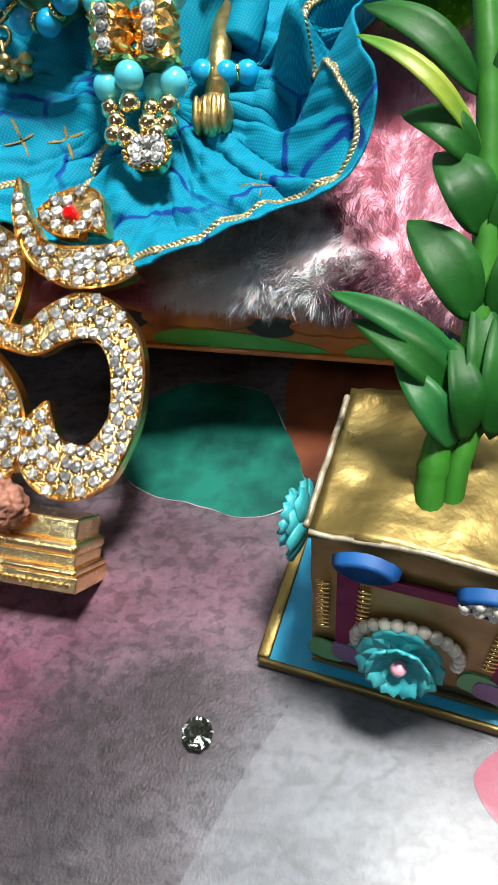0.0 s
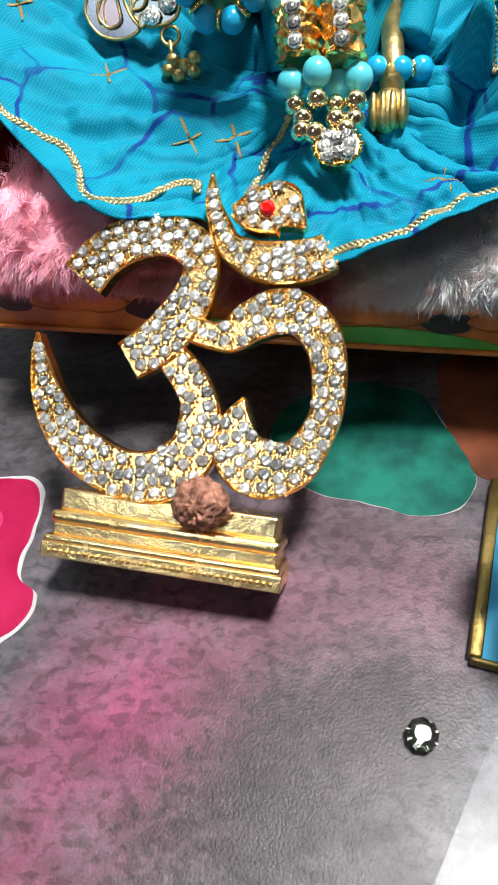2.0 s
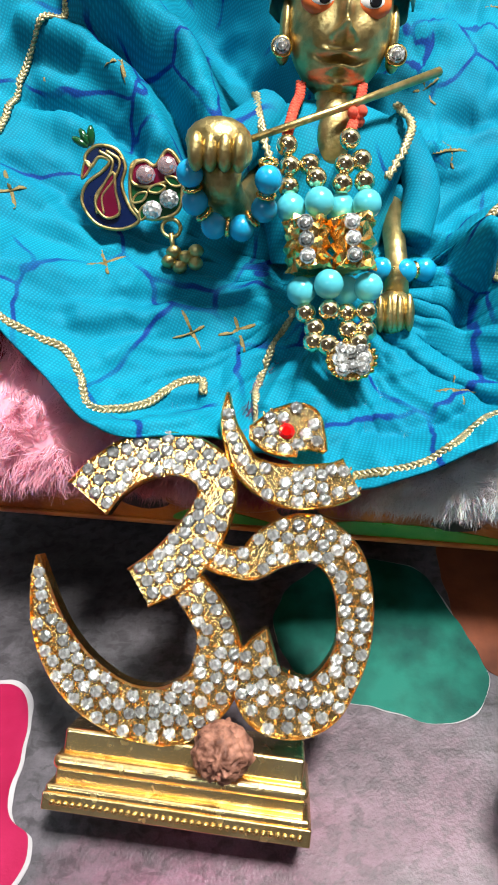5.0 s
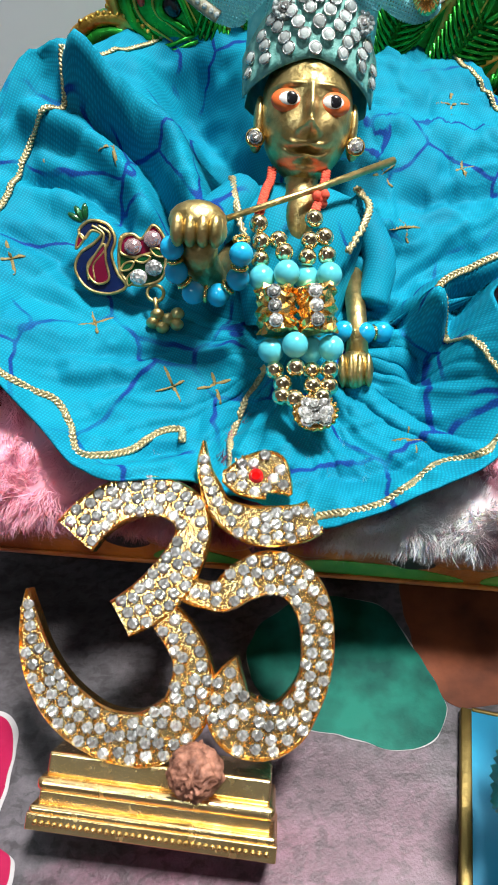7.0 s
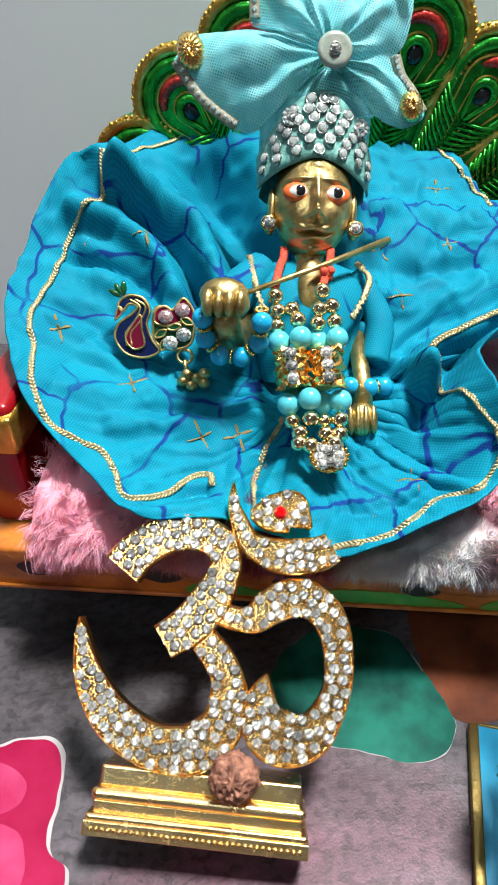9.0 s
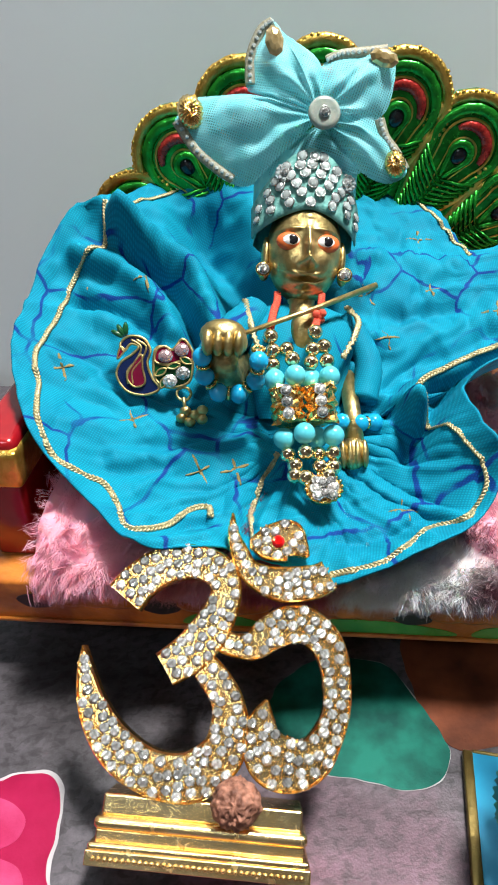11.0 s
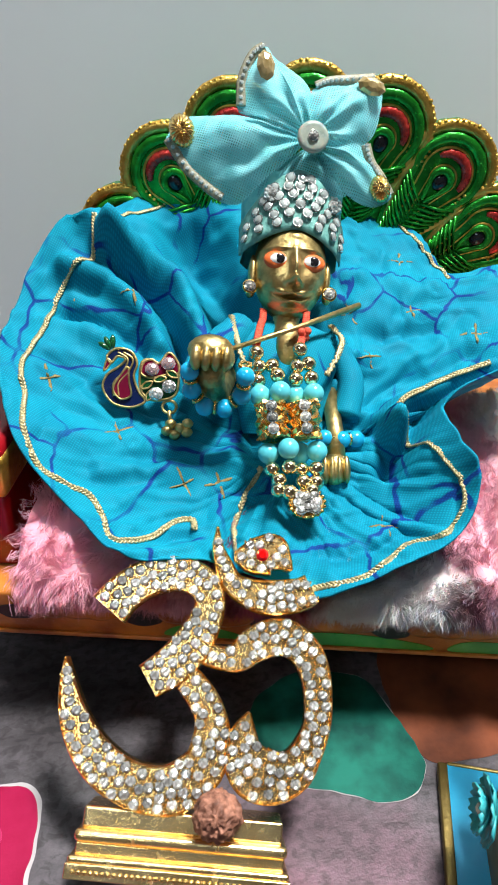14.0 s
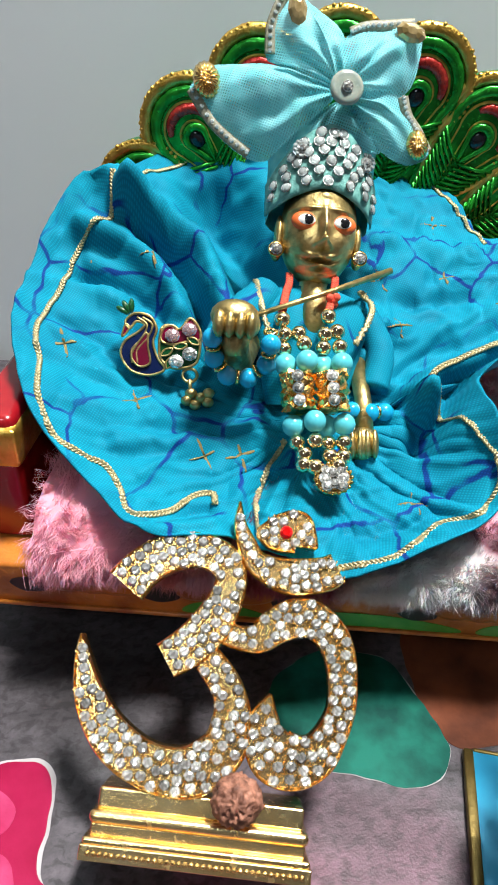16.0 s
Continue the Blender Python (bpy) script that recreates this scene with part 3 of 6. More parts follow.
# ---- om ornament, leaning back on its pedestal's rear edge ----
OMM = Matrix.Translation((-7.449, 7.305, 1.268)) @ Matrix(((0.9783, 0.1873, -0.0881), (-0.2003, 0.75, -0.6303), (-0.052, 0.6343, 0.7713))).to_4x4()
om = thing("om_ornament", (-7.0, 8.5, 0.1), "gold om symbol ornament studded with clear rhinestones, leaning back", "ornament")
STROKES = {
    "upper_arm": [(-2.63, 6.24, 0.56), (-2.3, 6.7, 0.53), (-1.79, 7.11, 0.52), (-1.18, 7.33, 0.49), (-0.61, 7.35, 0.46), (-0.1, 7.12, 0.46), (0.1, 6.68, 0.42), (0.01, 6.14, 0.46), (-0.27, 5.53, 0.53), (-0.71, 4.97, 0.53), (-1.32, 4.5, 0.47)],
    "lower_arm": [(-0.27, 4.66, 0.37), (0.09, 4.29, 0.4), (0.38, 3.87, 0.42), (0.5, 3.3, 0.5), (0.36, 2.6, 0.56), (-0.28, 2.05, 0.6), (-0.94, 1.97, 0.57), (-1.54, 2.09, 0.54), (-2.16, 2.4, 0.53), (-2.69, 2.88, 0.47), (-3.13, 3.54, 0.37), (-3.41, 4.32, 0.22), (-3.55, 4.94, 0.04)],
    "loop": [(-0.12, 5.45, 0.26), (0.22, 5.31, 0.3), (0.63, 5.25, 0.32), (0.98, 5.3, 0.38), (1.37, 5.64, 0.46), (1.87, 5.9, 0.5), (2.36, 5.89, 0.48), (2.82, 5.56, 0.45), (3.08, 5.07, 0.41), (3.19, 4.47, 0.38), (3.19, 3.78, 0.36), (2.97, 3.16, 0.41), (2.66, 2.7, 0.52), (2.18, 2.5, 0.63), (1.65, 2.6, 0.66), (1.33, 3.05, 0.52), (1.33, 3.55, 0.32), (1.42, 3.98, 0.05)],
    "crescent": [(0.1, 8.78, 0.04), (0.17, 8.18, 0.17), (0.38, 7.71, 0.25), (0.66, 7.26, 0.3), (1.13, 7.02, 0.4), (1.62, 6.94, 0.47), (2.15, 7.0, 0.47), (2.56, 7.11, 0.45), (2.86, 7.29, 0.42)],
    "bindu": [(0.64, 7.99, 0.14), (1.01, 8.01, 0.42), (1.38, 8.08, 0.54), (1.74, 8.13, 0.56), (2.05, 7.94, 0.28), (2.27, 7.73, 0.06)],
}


def ribbon(bm, centre, z0, z1, m, rim=0.07):
    """A thick flat band of changing width with a raised rim along both edges."""
    p = spline(centre, 7)
    n = len(p)
    prof = [(-1, 0, z0), (-1, 0, z1), (-1, 0.5, z1 + 0.06), (-1, 1, z1), (-1, 1.0, z1 - 0.05), (1, 1.0, z1 - 0.05), (1, 1, z1), (1, 0.5, z1 + 0.06), (1, 0, z1), (1, 0, z0)]
    rows = []
    for i in range(n):
        a, b = p[max(i - 1, 0)], p[min(i + 1, n - 1)]
        d = b[:2] - a[:2]
        d = d / max(np.hypot(*d), 1e-6)
        nx = np.array([-d[1], d[0]])
        w = p[i][2]
        row = []
        for s, k, z in prof:
            q = p[i][:2] + nx * s * max(w - rim * k, 0.01)
            row.append(bm.verts.new(m @ V(q[0], q[1], z)))
        rows.append(row)
    k = len(prof)
    for a, b in zip(rows, rows[1:]):
        for i in range(k):
            bm.faces.new((a[i], a[(i + 1) % k], b[(i + 1) % k], b[i]))
    bm.faces.new(rows[0][::-1])
    bm.faces.new(rows[-1])


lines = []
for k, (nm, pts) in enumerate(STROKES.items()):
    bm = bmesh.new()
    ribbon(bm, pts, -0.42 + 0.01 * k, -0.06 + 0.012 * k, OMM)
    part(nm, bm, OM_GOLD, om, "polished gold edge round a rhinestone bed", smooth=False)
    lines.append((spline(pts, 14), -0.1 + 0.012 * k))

# rhinestones in staggered rows along the bands
bm = bmesh.new()
lathe(bm, [(0.148, 0.0), (0.152, 0.035), (0.128, 0.07), (0.085, 0.1)], seg=8)
STONE_ME = shared("rhinestone", bm, STONE, smooth=False)
spots = []
for pl, z in lines:
    seg = np.hypot(np.diff(pl[:, 0]), np.diff(pl[:, 1]))
    run = np.concatenate([[0], np.cumsum(seg)])
    at, row = 0.2, 0
    while at < run[-1] - 0.12:
        cx, cy, w = (np.interp(at, run, pl[:, c]) for c in range(3))
        bx, by = (np.interp(min(at + 0.05, run[-1]), run, pl[:, c]) - np.interp(at - 0.05, run, pl[:, c]) for c in range(2))
        ln = max(math.hypot(bx, by), 1e-6)
        room = w - 0.2
        n = max(1, int(2 * room / 0.255) + 1) if room > -0.07 else 0
        for k in range(n):
            f = 0 if n == 1 else (2 * k / (n - 1) - 1) * room
            f += (0.05 if row % 2 else -0.05) if n > 1 else 0
            u = cx - by / ln * f + rng.uniform(-0.022, 0.022)
            v = cy + bx / ln * f + rng.uniform(-0.022, 0.022)
            if (u - 1.4) ** 2 + (v - 8.07) ** 2 < 0.068 or (u - 0.82) ** 2 + (v - 1.67) ** 2 < 0.3:
                continue
            if all((u - a) ** 2 + (v - b) ** 2 > 0.052 for a, b, c in spots):
                spots.append((u, v, z))
        at += 0.262
        row += 1
for u, v, z in spots[:400]:
    piece("rhinestone", STONE_ME, om, OMM @ Matrix.Translation((u, v, z + 0.02)) @ Euler((rng.uniform(-0.22, 0.22), rng.uniform(-0.22, 0.22), rng.uniform(0, 1))).to_matrix().to_4x4())
bm = bmesh.new()
for u, v, z in spots:
    for a in (0.5, 1.57, 2.6, 3.7, 4.7, 5.8):
        pu, pv = u + 0.165 * math.cos(a), v + 0.165 * math.sin(a)
        if min((np.hypot(pl[:, 0] - pu, pl[:, 1] - pv) - pl[:, 2]).min() for pl, h in lines) > -0.03:
            continue
        q = OMM @ V(pu, pv, z + 0.05)
        bmesh.ops.create_cube(bm, size=0.058, matrix=Matrix.Translation(q) @ OMM.to_3x3().to_4x4() @ Matrix.Diagonal((0.7, 1.2, 1.2, 1)))
tagged(part("prong_setting", bm, OM_GOLD, om, "gold prongs holding the stones", smooth=False), kind="stuff")
bm = bmesh.new()
lathe(bm, [(0.16, 0.0), (0.17, 0.05), (0.1, 0.12)], OMM @ Matrix.Translation((1.42, 8.07, 0.03)), 10)
part("red_stone", bm, RED_STONE, om, "small round red stone", smooth=False)

# pedestal in three stepped mouldings
base = None
for nm, v0, v1, n0, n1, half, bev in (("beaded_band", -0.05, 0.3, -1.62, 0.2, 2.72, 0.035), ("moulding", 0.29, 0.46, -1.6, 0.2, 2.68, 0.075), ("recess", 0.45, 0.72, -1.5, 0.0, 2.55, 0.04), ("moulding", 0.71, 1.02, -1.52, 0.13, 2.62, 0.14), ("top_step", 1.0, 1.5, -1.4, -0.08, 2.48, 0.07)):
    bm = bmesh.new()
    block(bm, (-half, v0, n0), (half, v1, n1), OMM, bev, 5)
    ob = part(nm, bm, PED_GOLD, om, "polished gold step of the pedestal", smooth=False)
    if nm == "beaded_band":
        base = ob
bm = bmesh.new()
ball(bm, (0, 0, 0), 0.062, 8, 6)
DOT = shared("gold_dot", bm, GOLD)
for i in range(36):
    piece("bead_dot", DOT, base, OMM @ Matrix.Translation((-2.5 + i * 0.143, 0.12, 0.2)))


def groove0(d):
    """1 on the ridges of the seed, 0 in its five furrows."""
    a = math.atan2(d.z, d.x) * 5 / (2 * math.pi) + 0.3 * noise.noise(d * 3)
    return min(abs(a - math.floor(a) - 0.5) * 5, 1)


bm = bmesh.new()
vs = ball(bm, (0, 0, 0), 1.0, 64, 44)
for v in bm.verts:
    d = v.co.normalized()
    g = 0.8 * noise.noise(d * 4.0) + 0.9 * noise.noise(d * 8.5) - 0.7 * (1 - groove0(d))
    v.co = OMM @ (V(0.82, 1.6, 0.3) + V(d.x * 0.63, d.y * 0.6, d.z * 0.6) * (0.95 + 0.14 * g))
part("rudraksha_bead", bm, RUDRAKSHA, om, "wrinkled brown rudraksha seed bead")

# ---- throne: platform, side arm, peacock-plume back ----
THM = Matrix.Translation((-5, 13.74, 0)) @ Matrix.Rotation(TURN_T, 4, "Z")
throne = thing("throne", THM @ V(0, 8, 0), "small painted wooden deity throne with a peacock-plume back", "throne")
bm = bmesh.new()
block(bm, (-9.6, 0.0, 2.0), (15, 17, 3.75), THM, 0.12)
plat = part("platform", bm, WOOD_PAINT, throne, "orange-brown lacquered platform with a carved edge")
bm = bmesh.new()
block(bm, (-9.55, -0.10, 2.06), (15, 0.02, 2.22), THM, 0.05)
part("lower_lip", bm, WOOD_PAINT, plat)
for x in (-7.06, -3.1, 0.85, 4.73, 8.6):
    bm = bmesh.new()
    out = [(x + 0.62 * math.cos(a) * (1 + 0.12 * math.sin(3 * a + x)), 3.0 + 0.33 * math.sin(a) * (1 + 0.1 * math.cos(2 * a + x))) for a in np.linspace(0, 2 * math.pi, 22)[:-1]]
    slab(bm, out, 0.0, 0.035, THM @ Matrix.Rotation(radians(90), 4, "X"))
    part("painted_oval", bm, HOLE, plat, "black painted oval", smooth=False)
for x0, x1, z0, z1 in ((1.6, 6.0, 2.25, 2.75), (-2.4, 0.2, 2.3, 2.75), (6.6, 9.8, 2.25, 2.7)):
    bm = bmesh.new()
    out = spline([(x0, z0), ((x0 + x1) / 2, z0 - 0.02), (x1, z0), (x1 - 0.4, (z0 + z1) / 2), ((x0 + x1) / 2, z1), (x0 + 0.4, z1 - 0.05)], 6, True)
    slab(bm, out, 0.0, 0.022, THM @ Matrix.Rotation(radians(90), 4, "X"))
    part("painted_leaf", bm, GREEN_PAINT, plat, "green painted leaf streak", smooth=False)
for x0 in (-5.1, -1.1, 2.8, 6.65):
    for k in range(3):
        bm = bmesh.new()
        cx = x0 - 0.75 + 0.75 * k
        out = spline([(cx - 0.75, 3.05), (cx - 0.2, 2.8), (cx + 0.5, 2.95), (cx + 0.75, 3.25), (cx + 0.2, 3.5), (cx - 0.4, 3.4)], 6, True)
        slab(bm, out, 0.0, 0.03 + 0.012 * k, THM @ Matrix.Rotation(radians(90), 4, "X"), 0.12, 0.03)
        part("carved_petal", bm, WOOD_PAINT, plat, "carved lacquered petal")
for x in (-8.6, 13.5):
    for y in (4.5, 15.5):
        bm = bmesh.new()
        lathe(bm, [(0.5, 0.1), (0.75, 0.2), (0.8, 0.6), (0.5, 1.1), (0.6, 1.6), (0.7, 2.05)], THM @ Matrix.Translation((x, y, 0)), 16)
        part("leg", bm, WOOD_PAINT, throne)
bm = bmesh.new()
block(bm, (-8.7, 1.2, 3.7), (-7.25, 15, 8.2), THM, 0.25, 3)
arm = part("armrest", bm, RED_PAINT, throne, "glossy red armrest panel")
bm = bmesh.new()
block(bm, (-8.8, 1.0, 6.6), (-7.15, 15.2, 7.9), THM, 0.18, 3)
part("gold_band", bm, FOILGOLD, arm, "embossed gold band")

BKM = THM @ Matrix.Translation((1.9, 14.6, 0)) @ Matrix.Rotation(radians(90), 4, "X")
bm = bmesh.new()
fan = [(8.6 * math.cos(a), 7.0 + 8.9 * math.sin(a)) for a in np.linspace(-0.35, math.pi + 0.35, 40)]
slab(bm, fan + [(-6, 2.5), (6, 2.5)], -0.8, 0.0, BKM)
back = part("plume_back", bm, FOILGREEN, throne, "metallic green peacock-plume fan back", smooth=False)


def tear(r, tail, n=26, sx=1.0):
    """A drop outline: round head of radius r, tapering down to -tail."""
    out = []
    for a in np.linspace(-0.5, math.pi + 0.5, n):
        out.append((sx * r * math.cos(a), r * math.sin(a)))
    out.append((0, -tail))
    return out


for i in range(9):
    ang = radians(12 + 20 * i)
    fm = BKM @ Matrix.Translation((0, 7.0, 0)) @ Matrix.Rotation(ang - math.pi / 2, 4, "Z") @ Matrix.Translation((0, 8.95, 0.02 * (i % 2)))
    bm = bmesh.new()
    slab(bm, [(x * (1 + 0.02 * math.sin(9 * k + i)), y * (1 + 0.02 * math.cos(7 * k + i))) for k, (x, y) in enumerate(tear(1.95, 5.5))], -0.5, 0.12, fm, 0.1, 0.06)
    feather = part("feather", bm, FOILGREEN, back, "gold-rimmed peacock feather", smooth=False)

    def roll(r, tail, dy, z, thick, mt, lab, a0=-0.5, a1=math.pi + 0.5, flat=0.7, drop=True):
        """A rounded embossed band along a drop outline, tapering at its ends."""
        ring = [(r * math.cos(a), dy + r * math.sin(a)) for a in np.linspace(a0, a1, 30)]
        if drop:
            (x0, y0), (x1, y1) = ring[0], ring[-1]
            ring = [(x0 * (1 - q), y0 + (-tail - y0) * q) for q in (0.85, 0.6, 0.3)] + ring + [(x1 * (1 - q), y1 + (-tail - y1) * q) for q in (0.3, 0.6, 0.85)]
        n = len(ring)
        radii = [thick * (0.25 + 0.75 * math.sin(math.pi * (k + 0.5) / n) ** 0.55) * (1 + 0.06 * math.sin(k * 2.1 + i)) for k in range(n)]
        bm = bmesh.new()
        tube(bm, [fm @ V(x, y, z) for x, y in ring], radii, 10, flat, up=fm.to_3x3() @ V(0, 0, 1))
        part("ring", bm, mt, feather, lab)

    roll(1.75, 4.6, 0.0, 0.14, 0.25, FOILGOLD, "beaten gold edging")
    roll(1.34, 4.6, -0.04, 0.2, 0.24, FOILGREEN, "rounded green foil band")
    roll(1.03, 3.8, -0.1, 0.24, 0.06, FOILGOLD, "gold line")
    roll(0.82, 2.5, -0.14, 0.26, 0.22, FOILRED, "red foil crescent", -0.15, math.pi * 0.86, 0.6, False)
    roll(0.55, 2.6, -0.34, 0.27, 0.05, FOILGOLD, "gold line")
    roll(0.4, 1.6, -0.42, 0.3, 0.17, FOILGREEN, "green foil ring round the eye")
    bm = bmesh.new()
    ball(bm, fm @ V(0, -0.48, 0.26), (0.3, 0.36, 0.16), 16, 10, fm.to_3x3())
    part("eye_spot", bm, BLACK, feather, "dark glossy eye spot")
    bm = bmesh.new()
    for k in range(34):
        a = -0.4 + k * (math.pi + 0.8) / 33
        rr = 1.9 + rng.uniform(-0.05, 0.05)
        ball(bm, fm @ V(rr * math.cos(a), rr * math.sin(a), 0.2), (0.1, 0.1, 0.09), 6, 4)
    tagged(part("gold_beading", bm, FOILGOLD, feather), kind="stuff")
    bm = bmesh.new()
    for k in range(18):
        for sd in (-1, 1):
            y = -1.2 - k * 0.22
            w = 1.3 * (1 - k / 22)
            tube(bm, [fm @ V(0.05 * sd, y - 0.35, 0.26), fm @ V(w * 0.6 * sd, y - 0.05, 0.32), fm @ V(w * sd, y + 0.3, 0.24)], 0.075, 5)
    tagged(part("barb_relief", bm, FOILGREEN, feather, "embossed green barbs"), kind="stuff")

# ---- fur mat on the platform ----
fur = thing("fur_mat", THM @ V(2, 6, 3.4), "fluffy pink, white and wine-red fur mat on the platform", "mat")


def cushion(x, s):
    """A point of the cushion's skin: x along the front, s round the edge from below the front to the top."""
    sag = 0.25 * noise.noise(V(x * 0.35, 0, 3)) + 0.14 * noise.noise(V(x * 1.1, s, 1)) + 0.12 * noise.noise(V(x * 2.3, s * 2.2, 6))
    sag += 1.1 * min(1, max(0, (-3.2 - x) / 1.8)) * min(1, s)
    if s < 1:
        return THM @ V(x, 0.3 - (0.95 + min(sag, 0.4)) * math.sin(math.pi * min(s * 0.9, 1)) + 0.4 * s, 3.78 + (1.3 + sag) * s)
    return THM @ V(x, 0.7 + (s - 1) * 4.0, 5.08 + sag + 0.25 * (s - 1))


bm = bmesh.new()
nx, ns = 90, 34
grid = [[bm.verts.new(cushion(-6.5 + 18.3 * i / nx, 3.6 * j / ns)) for j in range(ns + 1)] for i in range(nx + 1)]
for i in range(nx):
    for j in range(ns):
        bm.faces.new((grid[i][j], grid[i + 1][j], grid[i + 1][j + 1], grid[i][j + 1]))
bm.normal_update()
pad = part("backing", bm, FUR, fur, "soft dense pile")
# pile gathered in small tufts that lean together
verts, faces = [], []
for k in range(9000):
    x, s = rng.uniform(-6.6, 11.9), rng.random() ** 1.3 * 3.6
    q = cushion(x, s)
    dx = cushion(x + 0.05, s) - q
    ds = cushion(x, s + 0.02) - q
    nrm = dx.cross(ds).normalized()
    lean = V(noise.noise(q * 1.3), noise.noise(q * 1.3 + V(7, 0, 0)), noise.noise(q * 1.3 + V(0, 9, 0)))
    d0 = (nrm + lean * 1.1 + V(rng.uniform(-0.5, 0.5), rng.uniform(-0.5, 0.5), rng.uniform(-0.6, 0.3))).normalized()
    long = rng.uniform(0.28, 0.62)
    head = q + d0 * long + V(0, 0, -0.08)
    for h in range(13):
        root = q + V(rng.gauss(0, 0.1), rng.gauss(0, 0.1), rng.gauss(0, 0.07))
        tip = head + V(rng.gauss(0, 0.075), rng.gauss(0, 0.075), rng.gauss(0, 0.075))
        mid = root.lerp(tip, 0.5) + nrm * 0.05 + V(rng.gauss(0, 0.025), rng.gauss(0, 0.025), rng.gauss(0, 0.025))
        side = (tip - root).cross(V(rng.random(), rng.random(), rng.random())).normalized() * 0.0075
        n0 = len(verts)
        verts += [((w - origin(fur)) * CM)[:] for w in (root - side, root + side, mid + side * 0.8, mid - side * 0.8, tip)]
        faces += [(n0, n0 + 1, n0 + 2, n0 + 3), (n0 + 3, n0 + 2, n0 + 4)]
me = bpy.data.meshes.new("pile")
me.from_pydata(verts, [], faces)
me.materials.append(FUR)
pile = tagged(new("pile", me), "long fine tufted pile", kind="stuff")
pile.parent = fur

# ---- dress: one wide skirt of blue cotton spread like a dish ----
SKM = Matrix.Translation((-6.36, 17.41, 8.62)) @ Matrix(((0.9991, 0.0, -0.042), (-0.0209, 0.8676, -0.4969), (0.0364, 0.4973, 0.8668))).to_4x4()
SC = np.array([3.44, -0.82])
HEM = [(-2.5, 8.34, 0.3), (-3.72, 8.16, 0.3), (-4.85, 6.52, 0), (-5.5, 4.23, 0.1), (-5.73, 2.42, 0.1), (-5.44, 0.68, 0.1), (-5.01, -0.81, 0.2), (-4.22, -2.06, 0.3),
       (-3.26, -3.22, 0.3), (-2.5, -4.23, 0.3), (-1.76, -4.69, 0.2), (-0.38, -4.78, -0.1), (0.69, -4.95, -0.55), (1.85, -5.45, -0.6), (3.04, -6.2, -0.25), (4.26, -6.14, 0.2),
       (5.65, -5.71, 0.2), (7.12, -5.18, 0.1), (8.13, -4.33, 0.3), (8.49, -3.2, 0.5), (8.25, -2.08, 0.6), (8.39, -0.43, 0.2), (10.2, 0.47, 0.2), (12.48, 1.29, 0)]
HEM_BACK = [(14.51, 5.49, -1.2), (12.96, 6.83, -2), (11.24, 6.79, -2.2), (10.64, 8.44, -2.3), (9.58, 11.2, -2.3), (7.68, 12.91, -2.4), (4.4, 13.3, -2.4), (1.17, 13.2, -2.3), (-1.08, 12.06, -2.2), (-2.4, 10.6, -1.6)]
hem = spline(HEM + HEM_BACK, 10, True)
hem_a = np.unwrap(np.arctan2(hem[:, 1] - SC[1], hem[:, 0] - SC[0]))
hem_r = np.hypot(hem[:, 1] - SC[1], hem[:, 0] - SC[0])
order = np.argsort(np.mod(hem_a, 2 * math.pi))
HA, HR, HH = np.mod(hem_a, 2 * math.pi)[order], hem_r[order], hem[order, 2]
FOLDS = [([(-1.9, 7.3), (-0.6, 6.9), (0.3, 6.0), (0.8, 4.6), (1.2, 3.2)], 1.35, 0.62), ([(0.9, 9.6), (1.7, 7.8), (2.2, 5.6), (2.4, 3.6)], -1.85, 1.25),
         ([(-1.7, 6.4), (-0.7, 5.6), (-0.1, 4.2), (0.2, 3.0)], -0.75, 0.3), ([(-3.7, 6.5), (-2.3, 6.0), (-1.2, 4.9), (-0.6, 3.6)], 0.55, 0.36), ([(-3.9, 5.0), (-2.4, 4.5), (-1.2, 3.4)], -0.5, 0.28),
         ([(-4.6, 3.0), (-3.4, 2.4), (-2.8, 1.6)], -0.3, 0.3), ([(4.9, 10.4), (5.6, 8.2), (5.4, 6.0)], -0.55, 0.5),
         ([(-3.2, 4.4), (-1.6, 3.6), (-0.2, 2.6)], 0.35, 0.5),
         ([(6.9, -0.9), (6.95, -0.1), (7.6, 0.5), (8.8, 0.85), (10.6, 1.2)], 0.75, 0.38), ([(6.4, 0.6), (7.4, 1.4), (8.9, 1.9), (10.6, 2.3)], -0.55, 0.5),
         ([(6.6, -1.9), (7.3, -1.0), (8.0, -0.2)], -1.0, 0.42), ([(5.4, 1.6), (6.4, 0.4), (7.0, -1.0)], 0.35, 0.3), ([(4.9, 0.9), (6.0, 0.0), (6.6, -1.2)], -0.35, 0.3),
         ([(1.8, -2.4), (1.2, -3.4), (0.95, -4.8)], -0.4, 0.35), ([(2.4, -3.0), (2.6, -4.0), (3.4, -5.0)], 0.3, 0.5),
         ([(-1.7, -4.2), (-0.9, -3.9), (-0.2, -3.7)], -0.22, 0.25), ([(-2.2, -4.5), (-1.2, -4.4), (-0.2, -4.3)], 0.35, 0.25),
         ([(3.6, -4.9), (5.0, -4.9), (6.4, -4.4)], -0.3, 0.35), ([(0.2, 1.0), (1.2, 0.6), (2.2, 0.0)], -0.3, 0.45), ([(-2.6, -1.4), (-0.6, -1.2), (1.6, -1.2)], 0.28, 0.4),
         ([(5.0, 7.6), (7.5, 6.4), (10.0, 6.0)], 0.3, 0.5), ([(5.2, 4.3), (7.4, 3.9), (9.8, 4.0)], -0.3, 0.4), ([(5.2, 3.0), (7.0, 2.6)], 0.3, 0.4)]
FOLDS = [(spline(p, 26), a * 1.25, w) for p, a, w in FOLDS]


